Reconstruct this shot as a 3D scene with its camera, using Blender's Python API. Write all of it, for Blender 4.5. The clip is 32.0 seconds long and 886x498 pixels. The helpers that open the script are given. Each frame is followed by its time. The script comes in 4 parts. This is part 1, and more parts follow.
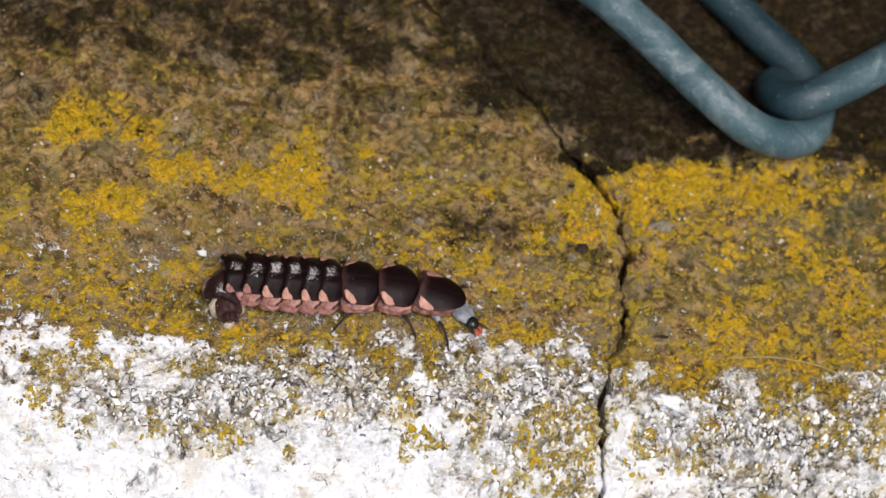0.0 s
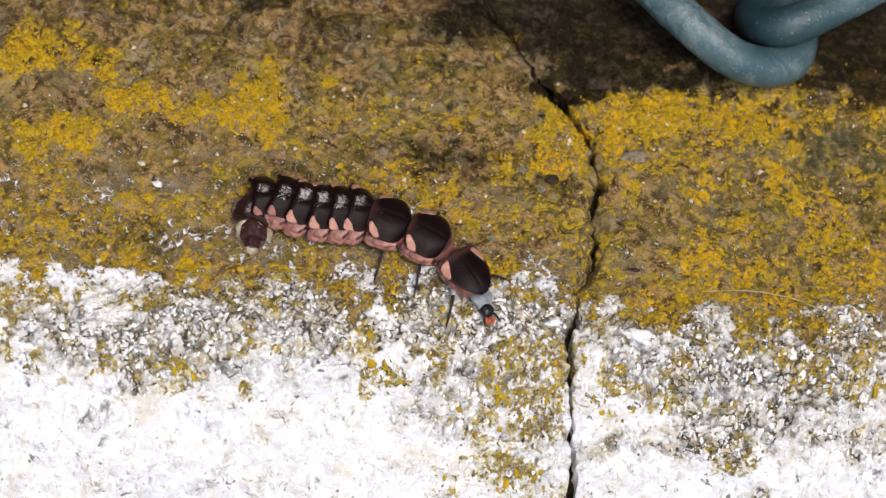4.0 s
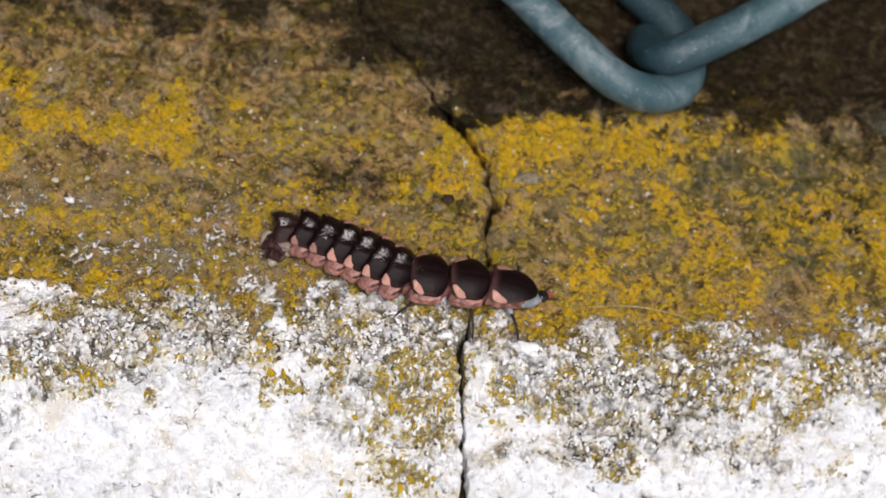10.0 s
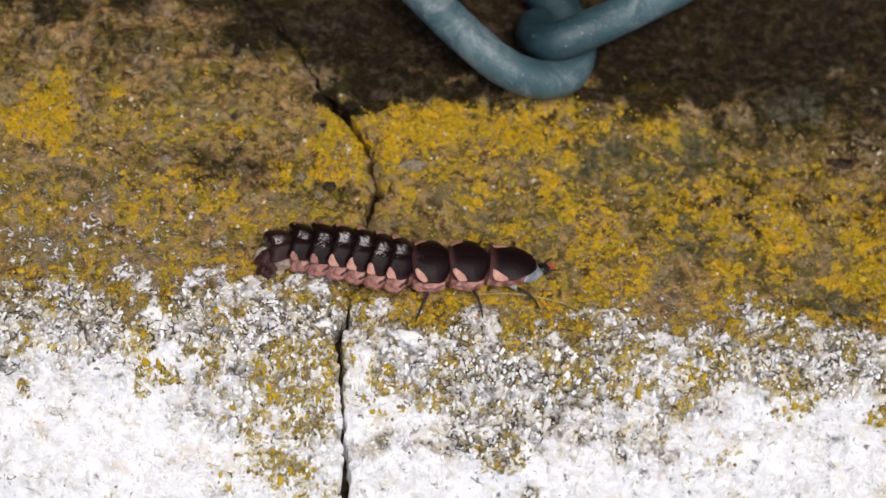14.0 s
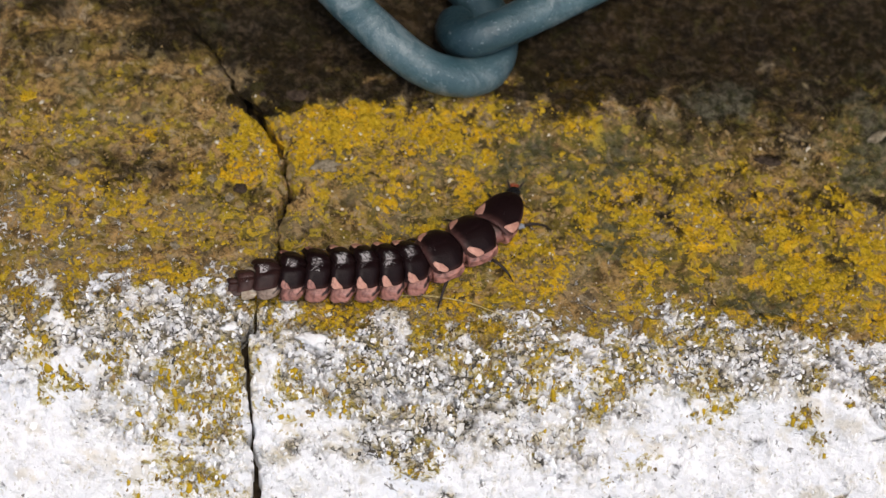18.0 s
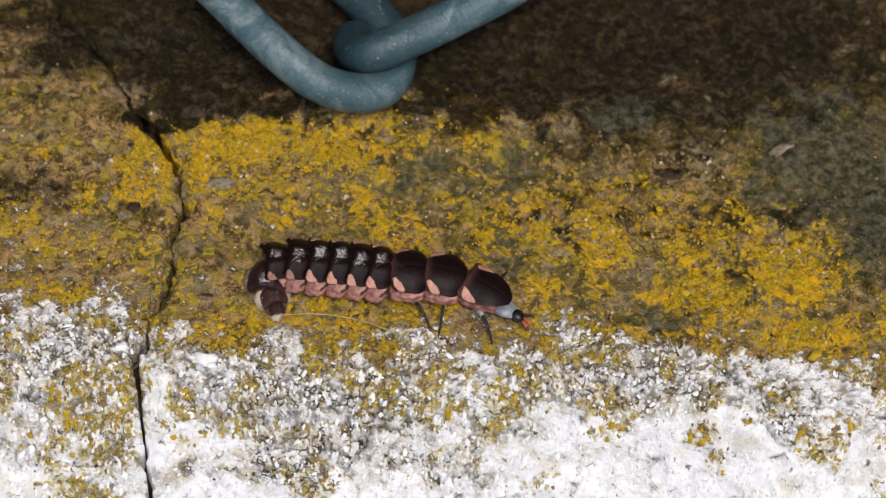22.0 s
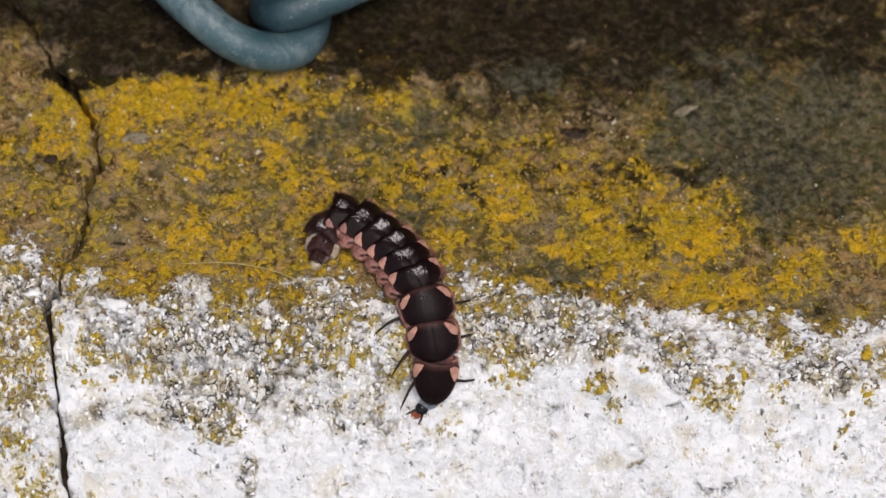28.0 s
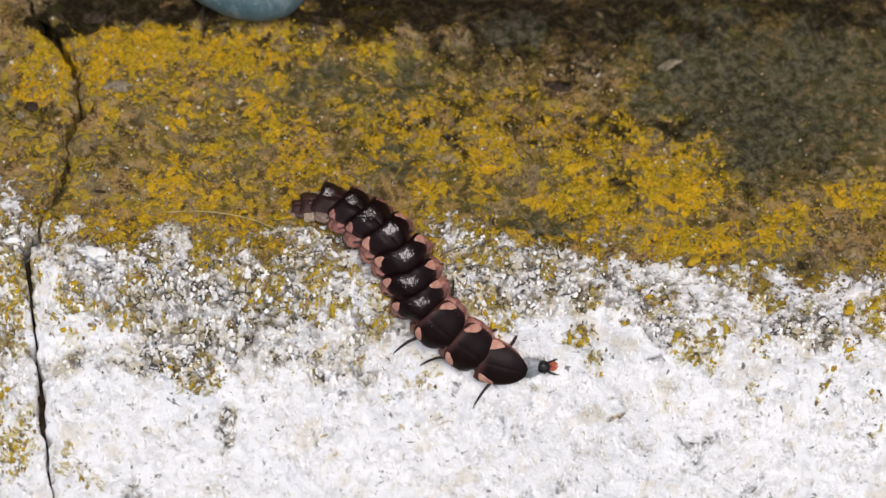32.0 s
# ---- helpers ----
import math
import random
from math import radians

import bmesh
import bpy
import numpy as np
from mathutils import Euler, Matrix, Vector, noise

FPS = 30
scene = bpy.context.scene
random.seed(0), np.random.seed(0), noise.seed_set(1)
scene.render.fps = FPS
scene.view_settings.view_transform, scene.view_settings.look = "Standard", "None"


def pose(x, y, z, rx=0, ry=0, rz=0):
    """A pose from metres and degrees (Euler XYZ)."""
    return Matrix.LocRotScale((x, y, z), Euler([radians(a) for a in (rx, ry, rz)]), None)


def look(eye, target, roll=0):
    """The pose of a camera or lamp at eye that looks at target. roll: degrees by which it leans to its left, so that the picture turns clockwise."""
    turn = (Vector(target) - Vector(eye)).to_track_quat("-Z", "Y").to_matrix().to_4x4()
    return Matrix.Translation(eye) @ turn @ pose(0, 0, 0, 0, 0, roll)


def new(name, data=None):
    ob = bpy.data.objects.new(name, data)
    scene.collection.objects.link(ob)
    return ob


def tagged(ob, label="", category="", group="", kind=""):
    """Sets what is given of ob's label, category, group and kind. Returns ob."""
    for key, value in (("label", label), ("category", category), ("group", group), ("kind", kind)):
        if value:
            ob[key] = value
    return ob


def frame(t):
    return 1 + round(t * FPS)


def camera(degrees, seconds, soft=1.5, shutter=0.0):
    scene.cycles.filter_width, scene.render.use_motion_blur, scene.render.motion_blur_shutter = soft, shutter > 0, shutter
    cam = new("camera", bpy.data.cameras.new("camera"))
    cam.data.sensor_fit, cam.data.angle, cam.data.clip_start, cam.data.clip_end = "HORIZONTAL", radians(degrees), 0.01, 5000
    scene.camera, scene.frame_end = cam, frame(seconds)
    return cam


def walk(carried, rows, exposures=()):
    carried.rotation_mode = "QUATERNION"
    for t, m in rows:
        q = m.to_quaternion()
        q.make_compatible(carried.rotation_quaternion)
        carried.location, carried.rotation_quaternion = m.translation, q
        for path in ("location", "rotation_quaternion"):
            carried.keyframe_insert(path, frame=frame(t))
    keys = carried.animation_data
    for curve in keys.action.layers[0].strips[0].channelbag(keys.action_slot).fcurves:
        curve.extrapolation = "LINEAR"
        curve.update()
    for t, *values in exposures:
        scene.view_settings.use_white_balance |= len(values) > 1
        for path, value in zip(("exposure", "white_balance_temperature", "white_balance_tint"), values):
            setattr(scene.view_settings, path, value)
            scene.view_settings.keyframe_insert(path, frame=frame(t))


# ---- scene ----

MM = 0.001


def at_mm(x, y, z, rx=0, ry=0, rz=0):
    """A pose from millimetres and degrees."""
    return pose(x * MM, y * MM, z * MM, rx, ry, rz)


# ---- camera ----
cam = camera(18.0, 32.0, soft=1.4)
cam.data.dof.use_dof, cam.data.dof.focus_distance, cam.data.dof.aperture_fstop = True, 0.202, 42.0
PATH = [
    (0, at_mm(-0.00, -112.59, 182.83, 29.341, -7.411, -1.517)),
    (0.5, at_mm(0.75, -112.33, 181.83, 29.395, -7.142, -1.451)),
    (1, at_mm(3.06, -112.63, 181.80, 29.265, -6.852, -1.210)),
    (1.5, at_mm(4.11, -113.12, 181.97, 29.378, -6.750, -1.191)),
    (2, at_mm(5.84, -114.28, 181.94, 29.539, -6.537, -1.143)),
    (2.5, at_mm(6.43, -114.39, 180.51, 29.466, -6.372, -1.056)),
    (3, at_mm(5.85, -114.37, 178.68, 29.452, -6.357, -1.114)),
    (3.5, at_mm(7.94, -114.22, 175.44, 29.378, -5.921, -0.932)),
    (5.5, at_mm(11.54, -112.18, 175.46, 28.859, -5.723, -0.414)),
    (6, at_mm(10.93, -113.08, 174.32, 28.984, -6.030, -0.482)),
    (6.5, at_mm(10.15, -114.13, 174.42, 29.160, -5.934, -0.280)),
    (7, at_mm(11.64, -115.71, 178.92, 29.231, -6.250, -0.437)),
    (7.5, at_mm(10.64, -116.73, 180.00, 29.388, -6.428, -0.458)),
    (8, at_mm(12.80, -115.86, 179.95, 29.502, -6.044, -0.413)),
    (8.5, at_mm(14.09, -118.23, 183.24, 29.484, -6.283, -0.467)),
    (9, at_mm(15.57, -117.47, 183.45, 29.627, -6.406, -0.767)),
    (9.5, at_mm(17.92, -119.02, 182.02, 29.977, -6.191, -0.633)),
    (10, at_mm(15.68, -119.95, 183.63, 29.984, -6.285, -0.481)),
    (10.5, at_mm(14.70, -120.61, 184.23, 29.999, -6.552, -0.537)),
    (11, at_mm(19.10, -120.41, 183.86, 29.923, -6.134, -0.454)),
    (11.5, at_mm(18.11, -120.69, 183.62, 30.212, -6.283, -0.613)),
    (12, at_mm(21.07, -119.29, 181.78, 30.014, -5.686, -0.527)),
    (12.5, at_mm(25.35, -120.07, 178.80, 30.447, -5.370, -0.374)),
    (13, at_mm(24.62, -119.35, 179.20, 30.522, -5.617, -0.667)),
    (13.5, at_mm(23.03, -121.57, 180.69, 30.611, -5.827, -0.435)),
    (14, at_mm(27.54, -120.72, 180.71, 30.441, -5.543, -0.390)),
    (14.5, at_mm(24.94, -121.94, 180.75, 30.564, -5.912, -0.437)),
    (16.5, at_mm(38.96, -121.55, 178.54, 30.911, -3.189, 0.529)),
    (17, at_mm(40.94, -120.19, 176.83, 30.780, -3.131, 0.598)),
    (17.5, at_mm(42.52, -120.04, 176.54, 30.773, -3.143, 0.467)),
    (18, at_mm(43.67, -120.09, 177.32, 30.903, -3.062, 0.436)),
    (18.5, at_mm(45.99, -119.60, 174.88, 30.880, -2.675, 0.553)),
    (19, at_mm(48.85, -116.70, 172.79, 30.749, -2.403, 0.393)),
    (19.5, at_mm(47.74, -117.33, 176.22, 30.855, -2.615, 0.327)),
    (20, at_mm(46.94, -117.65, 177.17, 30.951, -2.592, 0.336)),
    (20.5, at_mm(48.99, -118.73, 177.48, 31.174, -2.603, 0.294)),
    (21, at_mm(49.24, -118.45, 179.96, 30.979, -2.617, 0.253)),
    (21.5, at_mm(51.37, -118.75, 177.79, 31.095, -2.655, 0.218)),
    (22, at_mm(53.04, -118.15, 176.70, 30.964, -2.455, 0.299)),
    (22.5, at_mm(53.22, -118.51, 177.91, 31.001, -2.381, 0.343)),
    (23, at_mm(54.59, -117.50, 174.77, 31.110, -2.143, 0.332)),
    (23.5, at_mm(56.79, -117.09, 173.49, 31.072, -1.841, 0.482)),
    (24, at_mm(57.08, -117.29, 174.83, 31.027, -2.017, 0.360)),
    (24.5, at_mm(57.99, -117.99, 172.99, 31.050, -2.075, 0.502)),
    (26.5, at_mm(59.33, -122.11, 174.70, 31.596, -2.016, 0.812)),
    (27, at_mm(58.97, -123.38, 177.06, 31.612, -2.288, 0.774)),
    (27.5, at_mm(61.00, -125.15, 177.92, 31.698, -2.480, 0.833)),
    (28, at_mm(61.48, -127.57, 177.28, 32.171, -2.365, 0.894)),
    (28.5, at_mm(59.91, -128.67, 178.84, 32.244, -2.480, 0.923)),
    (29, at_mm(60.84, -126.06, 174.52, 31.892, -2.419, 0.859)),
    (29.5, at_mm(61.07, -126.92, 174.01, 31.679, -2.529, 1.140)),
    (30, at_mm(59.52, -127.48, 175.83, 31.581, -2.900, 1.134)),
    (30.5, at_mm(61.27, -127.32, 173.15, 31.716, -2.563, 1.334)),
    (31, at_mm(61.88, -127.69, 173.80, 31.629, -2.987, 1.070)),
    (31.5, at_mm(61.69, -129.21, 175.98, 31.798, -3.199, 1.101)),
    (32, at_mm(62.52, -129.07, 175.19, 31.820, -2.757, 1.283)),
]
walk(cam, PATH, [(0, 0.26), (8, 0.21), (20, 0.11), (26.5, 0.06), (29, 0.0), (32, 0.05)])

# ---- light ----
world = bpy.data.worlds.new("overcast_sky")
scene.world = world
world.use_nodes = True
wn = world.node_tree.nodes
sky = wn.new("ShaderNodeTexSky")
sky.sky_type, sky.sun_disc = "NISHITA", False
sky.sun_elevation, sky.sun_rotation = radians(66), radians(166)
sky.dust_density, sky.air_density = 4.0, 1.0
wn["Background"].inputs["Strength"].default_value = 0.16
world.node_tree.links.new(sky.outputs[0], wn["Background"].inputs["Color"])
sun = new("sun", bpy.data.lights.new("sun", "SUN"))
sun.data.energy, sun.data.angle, sun.data.color = 1.5, radians(14), (1.0, 0.97, 0.92)
sun.matrix_world = look((0.14, -0.40, 0.90), (0.04, -0.015, 0))


# ---- materials ----
class Nodes:
    """A short way to write node materials."""

    def __init__(self, name, rough=0.7, metal=0.0):
        self.m = bpy.data.materials.new(name)
        self.m.use_nodes = True
        self.t = self.m.node_tree
        self.b = self.t.nodes["Principled BSDF"]
        self.b.inputs["Roughness"].default_value, self.b.inputs["Metallic"].default_value = rough, metal
        self.where = self.t.nodes.new("ShaderNodeTexCoord").outputs["Object"]

    def put(self, socket, value):
        if hasattr(value, "is_output"):
            self.t.links.new(value, socket)
        else:
            socket.default_value = (*value, 1) if isinstance(value, tuple) and len(value) == 3 else value

    def noise(self, scale, detail=4.0, rough=0.6, warp=0.0, where=None):
        n = self.t.nodes.new("ShaderNodeTexNoise")
        self.put(n.inputs["Vector"], where or self.where)
        for key, v in (("Scale", scale), ("Detail", detail), ("Roughness", rough), ("Distortion", warp)):
            n.inputs[key].default_value = v
        return n.outputs["Fac"]

    def bent(self, scale, amount):
        """The place, pushed about by noise."""
        n, s, a = (self.t.nodes.new(kind) for kind in ("ShaderNodeTexNoise", "ShaderNodeVectorMath", "ShaderNodeVectorMath"))
        self.put(n.inputs["Vector"], self.where)
        n.inputs["Scale"].default_value = scale
        s.operation, a.operation = "SCALE", "ADD"
        self.put(s.inputs[0], n.outputs["Color"])
        s.inputs["Scale"].default_value = amount
        self.put(a.inputs[0], self.where), self.put(a.inputs[1], s.outputs[0])
        return a.outputs[0]

    def cells(self, scale, feature="F1", out="Distance", where=None):
        n = self.t.nodes.new("ShaderNodeTexVoronoi")
        n.feature = feature
        self.put(n.inputs["Vector"], where or self.where)
        n.inputs["Scale"].default_value = scale
        return n.outputs[out]

    def attr(self, name):
        n = self.t.nodes.new("ShaderNodeAttribute")
        n.attribute_name = name
        return n.outputs["Fac"]

    def math(self, op, a, b=0.0, c=0.0):
        n = self.t.nodes.new("ShaderNodeMath")
        n.operation = op
        for socket, v in zip(n.inputs, (a, b, c)):
            self.put(socket, v)
        return n.outputs[0]

    def step(self, v, lo, hi):
        n = self.t.nodes.new("ShaderNodeMapRange")
        n.interpolation_type = "SMOOTHSTEP"
        self.put(n.inputs["Value"], v)
        n.inputs["From Min"].default_value, n.inputs["From Max"].default_value = lo, hi
        return n.outputs["Result"]

    def mix(self, f, a, b):
        n = self.t.nodes.new("ShaderNodeMix")
        n.data_type = "RGBA"
        self.put(n.inputs[0], f), self.put(n.inputs[6], a), self.put(n.inputs[7], b)
        return n.outputs[2]

    def random(self, island=False):
        if island:
            return self.t.nodes.new("ShaderNodeNewGeometry").outputs["Random Per Island"]
        return self.t.nodes.new("ShaderNodeObjectInfo").outputs["Random"]

    def bump(self, height, strength=0.4, distance=0.0002):
        n = self.t.nodes.new("ShaderNodeBump")
        self.put(n.inputs["Height"], height)
        n.inputs["Strength"].default_value, n.inputs["Distance"].default_value = strength, distance
        self.t.links.new(n.outputs[0], self.b.inputs["Normal"])

    def done(self, color, rough=None):
        self.put(self.b.inputs["Base Color"], color)
        if rough is not None:
            self.put(self.b.inputs["Roughness"], rough)
        return self.m


def concrete_material():
    k = Nodes("lichen_stained_concrete", 0.85)
    k.b.inputs["Specular IOR Level"].default_value = 0.08
    fine, mid, wide = k.noise(5200, 2), k.noise(980, 5, 0.64, 0.6), k.noise(420, 4, 0.6, 0.3)
    # bare concrete: brown, olive and greyish grains
    c = k.mix(k.step(mid, 0.40, 0.62), (0.064, 0.040, 0.016), (0.372, 0.230, 0.088))
    c = k.mix(k.math("MULTIPLY", k.step(wide, 0.44, 0.60), 0.5), c, (0.22, 0.165, 0.022))
    c = k.mix(k.math("MULTIPLY", k.step(k.noise(230, 3), 0.50, 0.62), 0.6), c, (0.20, 0.155, 0.095))
    c = k.mix(k.math("MULTIPLY", k.step(k.noise(850, 4, 0.6, 1.2), 0.55, 0.64), 0.55), c, (0.37, 0.29, 0.185))
    c = k.mix(k.math("MULTIPLY", k.step(k.noise(1500, 3, 0.6, 1.0), 0.57, 0.63), 0.6), c, (0.020, 0.013, 0.006))
    green = k.math("MULTIPLY", k.attr("green"), k.step(k.noise(1500, 4), 0.36, 0.6))
    c = k.mix(k.math("MULTIPLY", green, 0.8), c, (0.082, 0.074, 0.018))
    # lichen
    grain = k.noise(1050, 4, 0.62, 0.9)
    y = k.math("ADD", k.attr("yellow"), k.math("MULTIPLY", k.math("SUBTRACT", grain, 0.5), 2.9))
    y = k.step(y, 0.40, 0.60)
    yc = k.mix(k.step(k.noise(300, 5, 0.6), 0.42, 0.58), (0.365, 0.245, 0.009), (0.545, 0.308, 0.007))
    yc = k.mix(k.math("MULTIPLY", k.step(k.noise(1900, 3, 0.6, 0.6), 0.48, 0.40), 0.6), yc, (0.16, 0.098, 0.008))
    yc = k.mix(k.math("MULTIPLY", k.step(k.noise(3700, 2), 0.58, 0.66), 0.55), yc, (0.70, 0.49, 0.055))
    yc = k.mix(k.math("MULTIPLY", k.step(k.attr("white"), 0.25, 0.7), 0.85), yc, k.mix(k.step(k.noise(1300, 4, 0.7, 0.6), 0.40, 0.62), (0.31, 0.235, 0.032), (0.54, 0.45, 0.13)))
    yc = k.mix(k.step(k.attr("yellow"), 0.55, 0.25), yc, (0.33, 0.245, 0.030))
    # chalky crust: flakes with dark gaps between them
    white = k.math("ADD", k.attr("white"), k.math("MULTIPLY", k.math("SUBTRACT", k.noise(1500, 4, 0.7, 0.8), 0.5), 1.9))
    white = k.step(white, 0.44, 0.58)
    bent = k.bent(1500, 0.0007)
    tone = k.cells(1650, "F1", "Color", bent)
    gap = k.cells(1650, "DISTANCE_TO_EDGE", "Distance", bent)
    rugged = k.step(k.math("ADD", k.attr("speck"), k.math("MULTIPLY", k.math("SUBTRACT", k.noise(520, 4, 0.65), 0.5), 2.8)), 0.15, 1.15)
    wc = k.mix(k.step(k.noise(1000, 4, 0.66, 0.8), 0.32, 0.56), (0.61, 0.60, 0.605), (0.785, 0.775, 0.782))
    wc = k.mix(k.math("MULTIPLY", rugged, k.step(tone, 0.30, 0.75)), wc, (0.60, 0.585, 0.57))
    wc = k.mix(k.math("MULTIPLY", k.step(k.noise(210, 3), 0.54, 0.70), 0.4), wc, (0.70, 0.72, 0.78))
    wc = k.mix(k.math("MULTIPLY", k.step(k.noise(330, 4), 0.54, 0.66), 0.45), wc, (0.55, 0.47, 0.33))
    line = k.math("MULTIPLY", k.step(gap, 0.13, 0.02), k.step(k.math("ADD", rugged, k.math("MULTIPLY", k.math("SUBTRACT", k.noise(1250, 3, 0.6, 0.5), 0.5), 2.6)), 0.55, 1.15))
    pits = k.math("MAXIMUM", k.math("MULTIPLY", k.attr("pit"), k.step(mid, 0.36, 0.52)), line)
    pits = k.math("MAXIMUM", pits, k.math("MULTIPLY", k.step(k.noise(1150, 3, 0.6, 0.8), 0.655, 0.70), 0.8))
    wc = k.mix(k.math("MULTIPLY", k.math("MULTIPLY", rugged, k.step(k.noise(640, 4, 0.65, 0.5), 0.42, 0.58)), 0.75), wc, (0.50, 0.40, 0.20))
    wc = k.mix(pits, wc, k.mix(fine, (0.030, 0.025, 0.020), (0.12, 0.10, 0.075)))
    c = k.mix(white, c, wc)
    veil = k.math("MULTIPLY", k.step(k.noise(1700, 4, 0.7, 0.8), 0.56, 0.42), k.step(k.attr("white"), 0.2, 0.6))
    y = k.math("MULTIPLY", y, k.math("SUBTRACT", 1.0, k.math("MULTIPLY", veil, 0.75)))
    c = k.mix(k.math("MULTIPLY", y, k.math("SUBTRACT", 0.94, k.math("MULTIPLY", white, 0.12))), c, yc)
    # dirt, and shade near the fence wires painted in as dark colour
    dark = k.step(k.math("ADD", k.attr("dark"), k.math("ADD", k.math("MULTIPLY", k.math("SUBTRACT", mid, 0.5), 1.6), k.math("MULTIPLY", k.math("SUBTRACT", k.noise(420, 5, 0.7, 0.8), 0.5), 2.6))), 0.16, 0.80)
    dirt_shade = k.mix(k.step(fine, 0.35, 0.65), (0.0012, 0.0008, 0.0006), (0.007, 0.005, 0.003))
    dirt_shade = k.mix(k.math("MULTIPLY", k.step(k.noise(1300, 5, 0.75, 0.5), 0.46, 0.70), 0.8), dirt_shade, (0.066, 0.047, 0.031))
    dirt_shade = k.mix(k.math("MULTIPLY", k.step(k.noise(520, 5, 0.75, 0.8), 0.54, 0.66), 0.5), dirt_shade, (0.036, 0.033, 0.008))
    c = k.mix(k.math("MULTIPLY", dark, 0.94), c, dirt_shade)
    c = k.mix(k.math("MULTIPLY", k.step(k.math("ADD", k.attr("green"), k.math("MULTIPLY", k.math("SUBTRACT", k.noise(600, 4, 0.65), 0.5), 1.2)), 0.9, 1.4), 0.58), c, k.mix(k.step(k.noise(1300, 5, 0.78, 0.4), 0.38, 0.66), (0.020, 0.021, 0.011), (0.150, 0.135, 0.092)))
    relief = k.math("ADD", k.math("MULTIPLY", fine, 0.4), k.math("SUBTRACT", k.math("ADD", grain, mid), k.math("MULTIPLY", line, 0.6)))
    calm = k.math("MULTIPLY", white, k.math("SUBTRACT", 1.0, rugged))
    k.bump(k.math("MULTIPLY", relief, k.math("SUBTRACT", 1.0, k.math("MULTIPLY", calm, 0.6))), 0.9, 0.00042)
    return k.done(c)


def grain_material(name, low, high, rough=0.75, pale=None):
    k = Nodes(name, rough)
    k.b.inputs["Specular IOR Level"].default_value = 0.1
    k.bump(k.noise(6000, 3), 0.5, 0.0001)
    c = k.mix(k.random(True), k.mix(k.noise(4000, 2), low, high), high)
    # a few grains coloured very pale to stand in for glints
    if pale:
        c = k.mix(k.step(k.random(True), 0.95, 0.97), c, pale)
    return k.done(c)


def wire_material():
    k = Nodes("weathered_plastic_coated_wire", 0.42)
    speck, wide, lit_share = k.noise(3600, 3, 0.6), k.noise(350, 5, 0.65, 0.6), k.attr("lit_share")
    # deep: the coating darkened to paint the shade on the rear stretches
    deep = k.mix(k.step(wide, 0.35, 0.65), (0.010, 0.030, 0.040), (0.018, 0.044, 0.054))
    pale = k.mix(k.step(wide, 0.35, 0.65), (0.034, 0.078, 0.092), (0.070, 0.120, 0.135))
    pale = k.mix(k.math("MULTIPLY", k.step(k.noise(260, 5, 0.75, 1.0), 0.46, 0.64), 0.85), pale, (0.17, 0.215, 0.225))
    c = k.mix(lit_share, deep, pale)
    c = k.mix(k.math("MULTIPLY", k.step(speck, 0.62, 0.72), 0.4), c, (0.42, 0.47, 0.48))
    c = k.mix(k.math("MULTIPLY", k.step(k.noise(1300, 4, 0.65, 1.0), 0.57, 0.66), 0.55), c, (0.022, 0.052, 0.064))
    k.bump(k.math("ADD", speck, k.noise(900, 3)), 0.35, 0.0002)
    return k.done(c, k.mix(speck, (0.3, 0.3, 0.3), (0.62, 0.62, 0.62)))


def plate_material():
    """Dark horny back plates: a dusty bloom along the ridge and a thin pinkish hem where the attributes ask for them."""
    k = Nodes("dark_brown_back_plate", 0.36)
    n, f = k.noise(1500, 4, 0.65, 0.3), k.noise(7000, 2)
    c = k.mix(n, (0.0030, 0.0012, 0.0015), (0.0135, 0.0054, 0.0056))
    hem = k.math("MULTIPLY", k.attr("hem"), k.step(k.noise(900, 3), 0.2, 0.5))
    c = k.mix(hem, c, (0.105, 0.047, 0.040))
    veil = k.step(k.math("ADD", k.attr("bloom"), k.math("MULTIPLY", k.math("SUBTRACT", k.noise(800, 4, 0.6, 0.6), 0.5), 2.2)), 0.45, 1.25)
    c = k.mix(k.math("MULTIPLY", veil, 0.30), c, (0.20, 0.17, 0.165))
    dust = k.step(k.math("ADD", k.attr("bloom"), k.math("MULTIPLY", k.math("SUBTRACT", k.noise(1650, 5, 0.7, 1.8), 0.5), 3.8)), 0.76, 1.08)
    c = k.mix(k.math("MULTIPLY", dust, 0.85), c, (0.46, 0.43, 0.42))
    # scattered white flecks, small glints put into the colour
    fleck = k.step(k.noise(2100, 2, 0.5), 0.735, 0.77)
    c = k.mix(fleck, c, (0.5, 0.48, 0.46))
    k.bump(k.math("ADD", n, k.math("MULTIPLY", f, 0.5)), 0.35, 0.00012)
    k.b.inputs["Specular IOR Level"].default_value = 0.11
    return k.done(c, k.mix(dust, (0.44, 0.44, 0.44), (0.8, 0.8, 0.8)))


def side_material(name, low, high, dark, scale, attribute):
    """Pink skin that turns dark where the attribute marks it."""
    k = Nodes(name, 0.42)
    n = k.noise(scale, 4, 0.6, 0.4)
    c = k.mix(k.step(n, 0.3, 0.7), low, high)
    c = k.mix(k.step(k.math("ADD", k.attr(attribute), k.math("MULTIPLY", k.math("SUBTRACT", k.noise(1500, 3), 0.5), 0.8)), 0.45, 0.85), c, dark)
    k.bump(k.math("ADD", n, k.noise(5200, 2)), 0.4, 0.00012)
    k.b.inputs["Specular IOR Level"].default_value = 0.3
    return k.done(c)


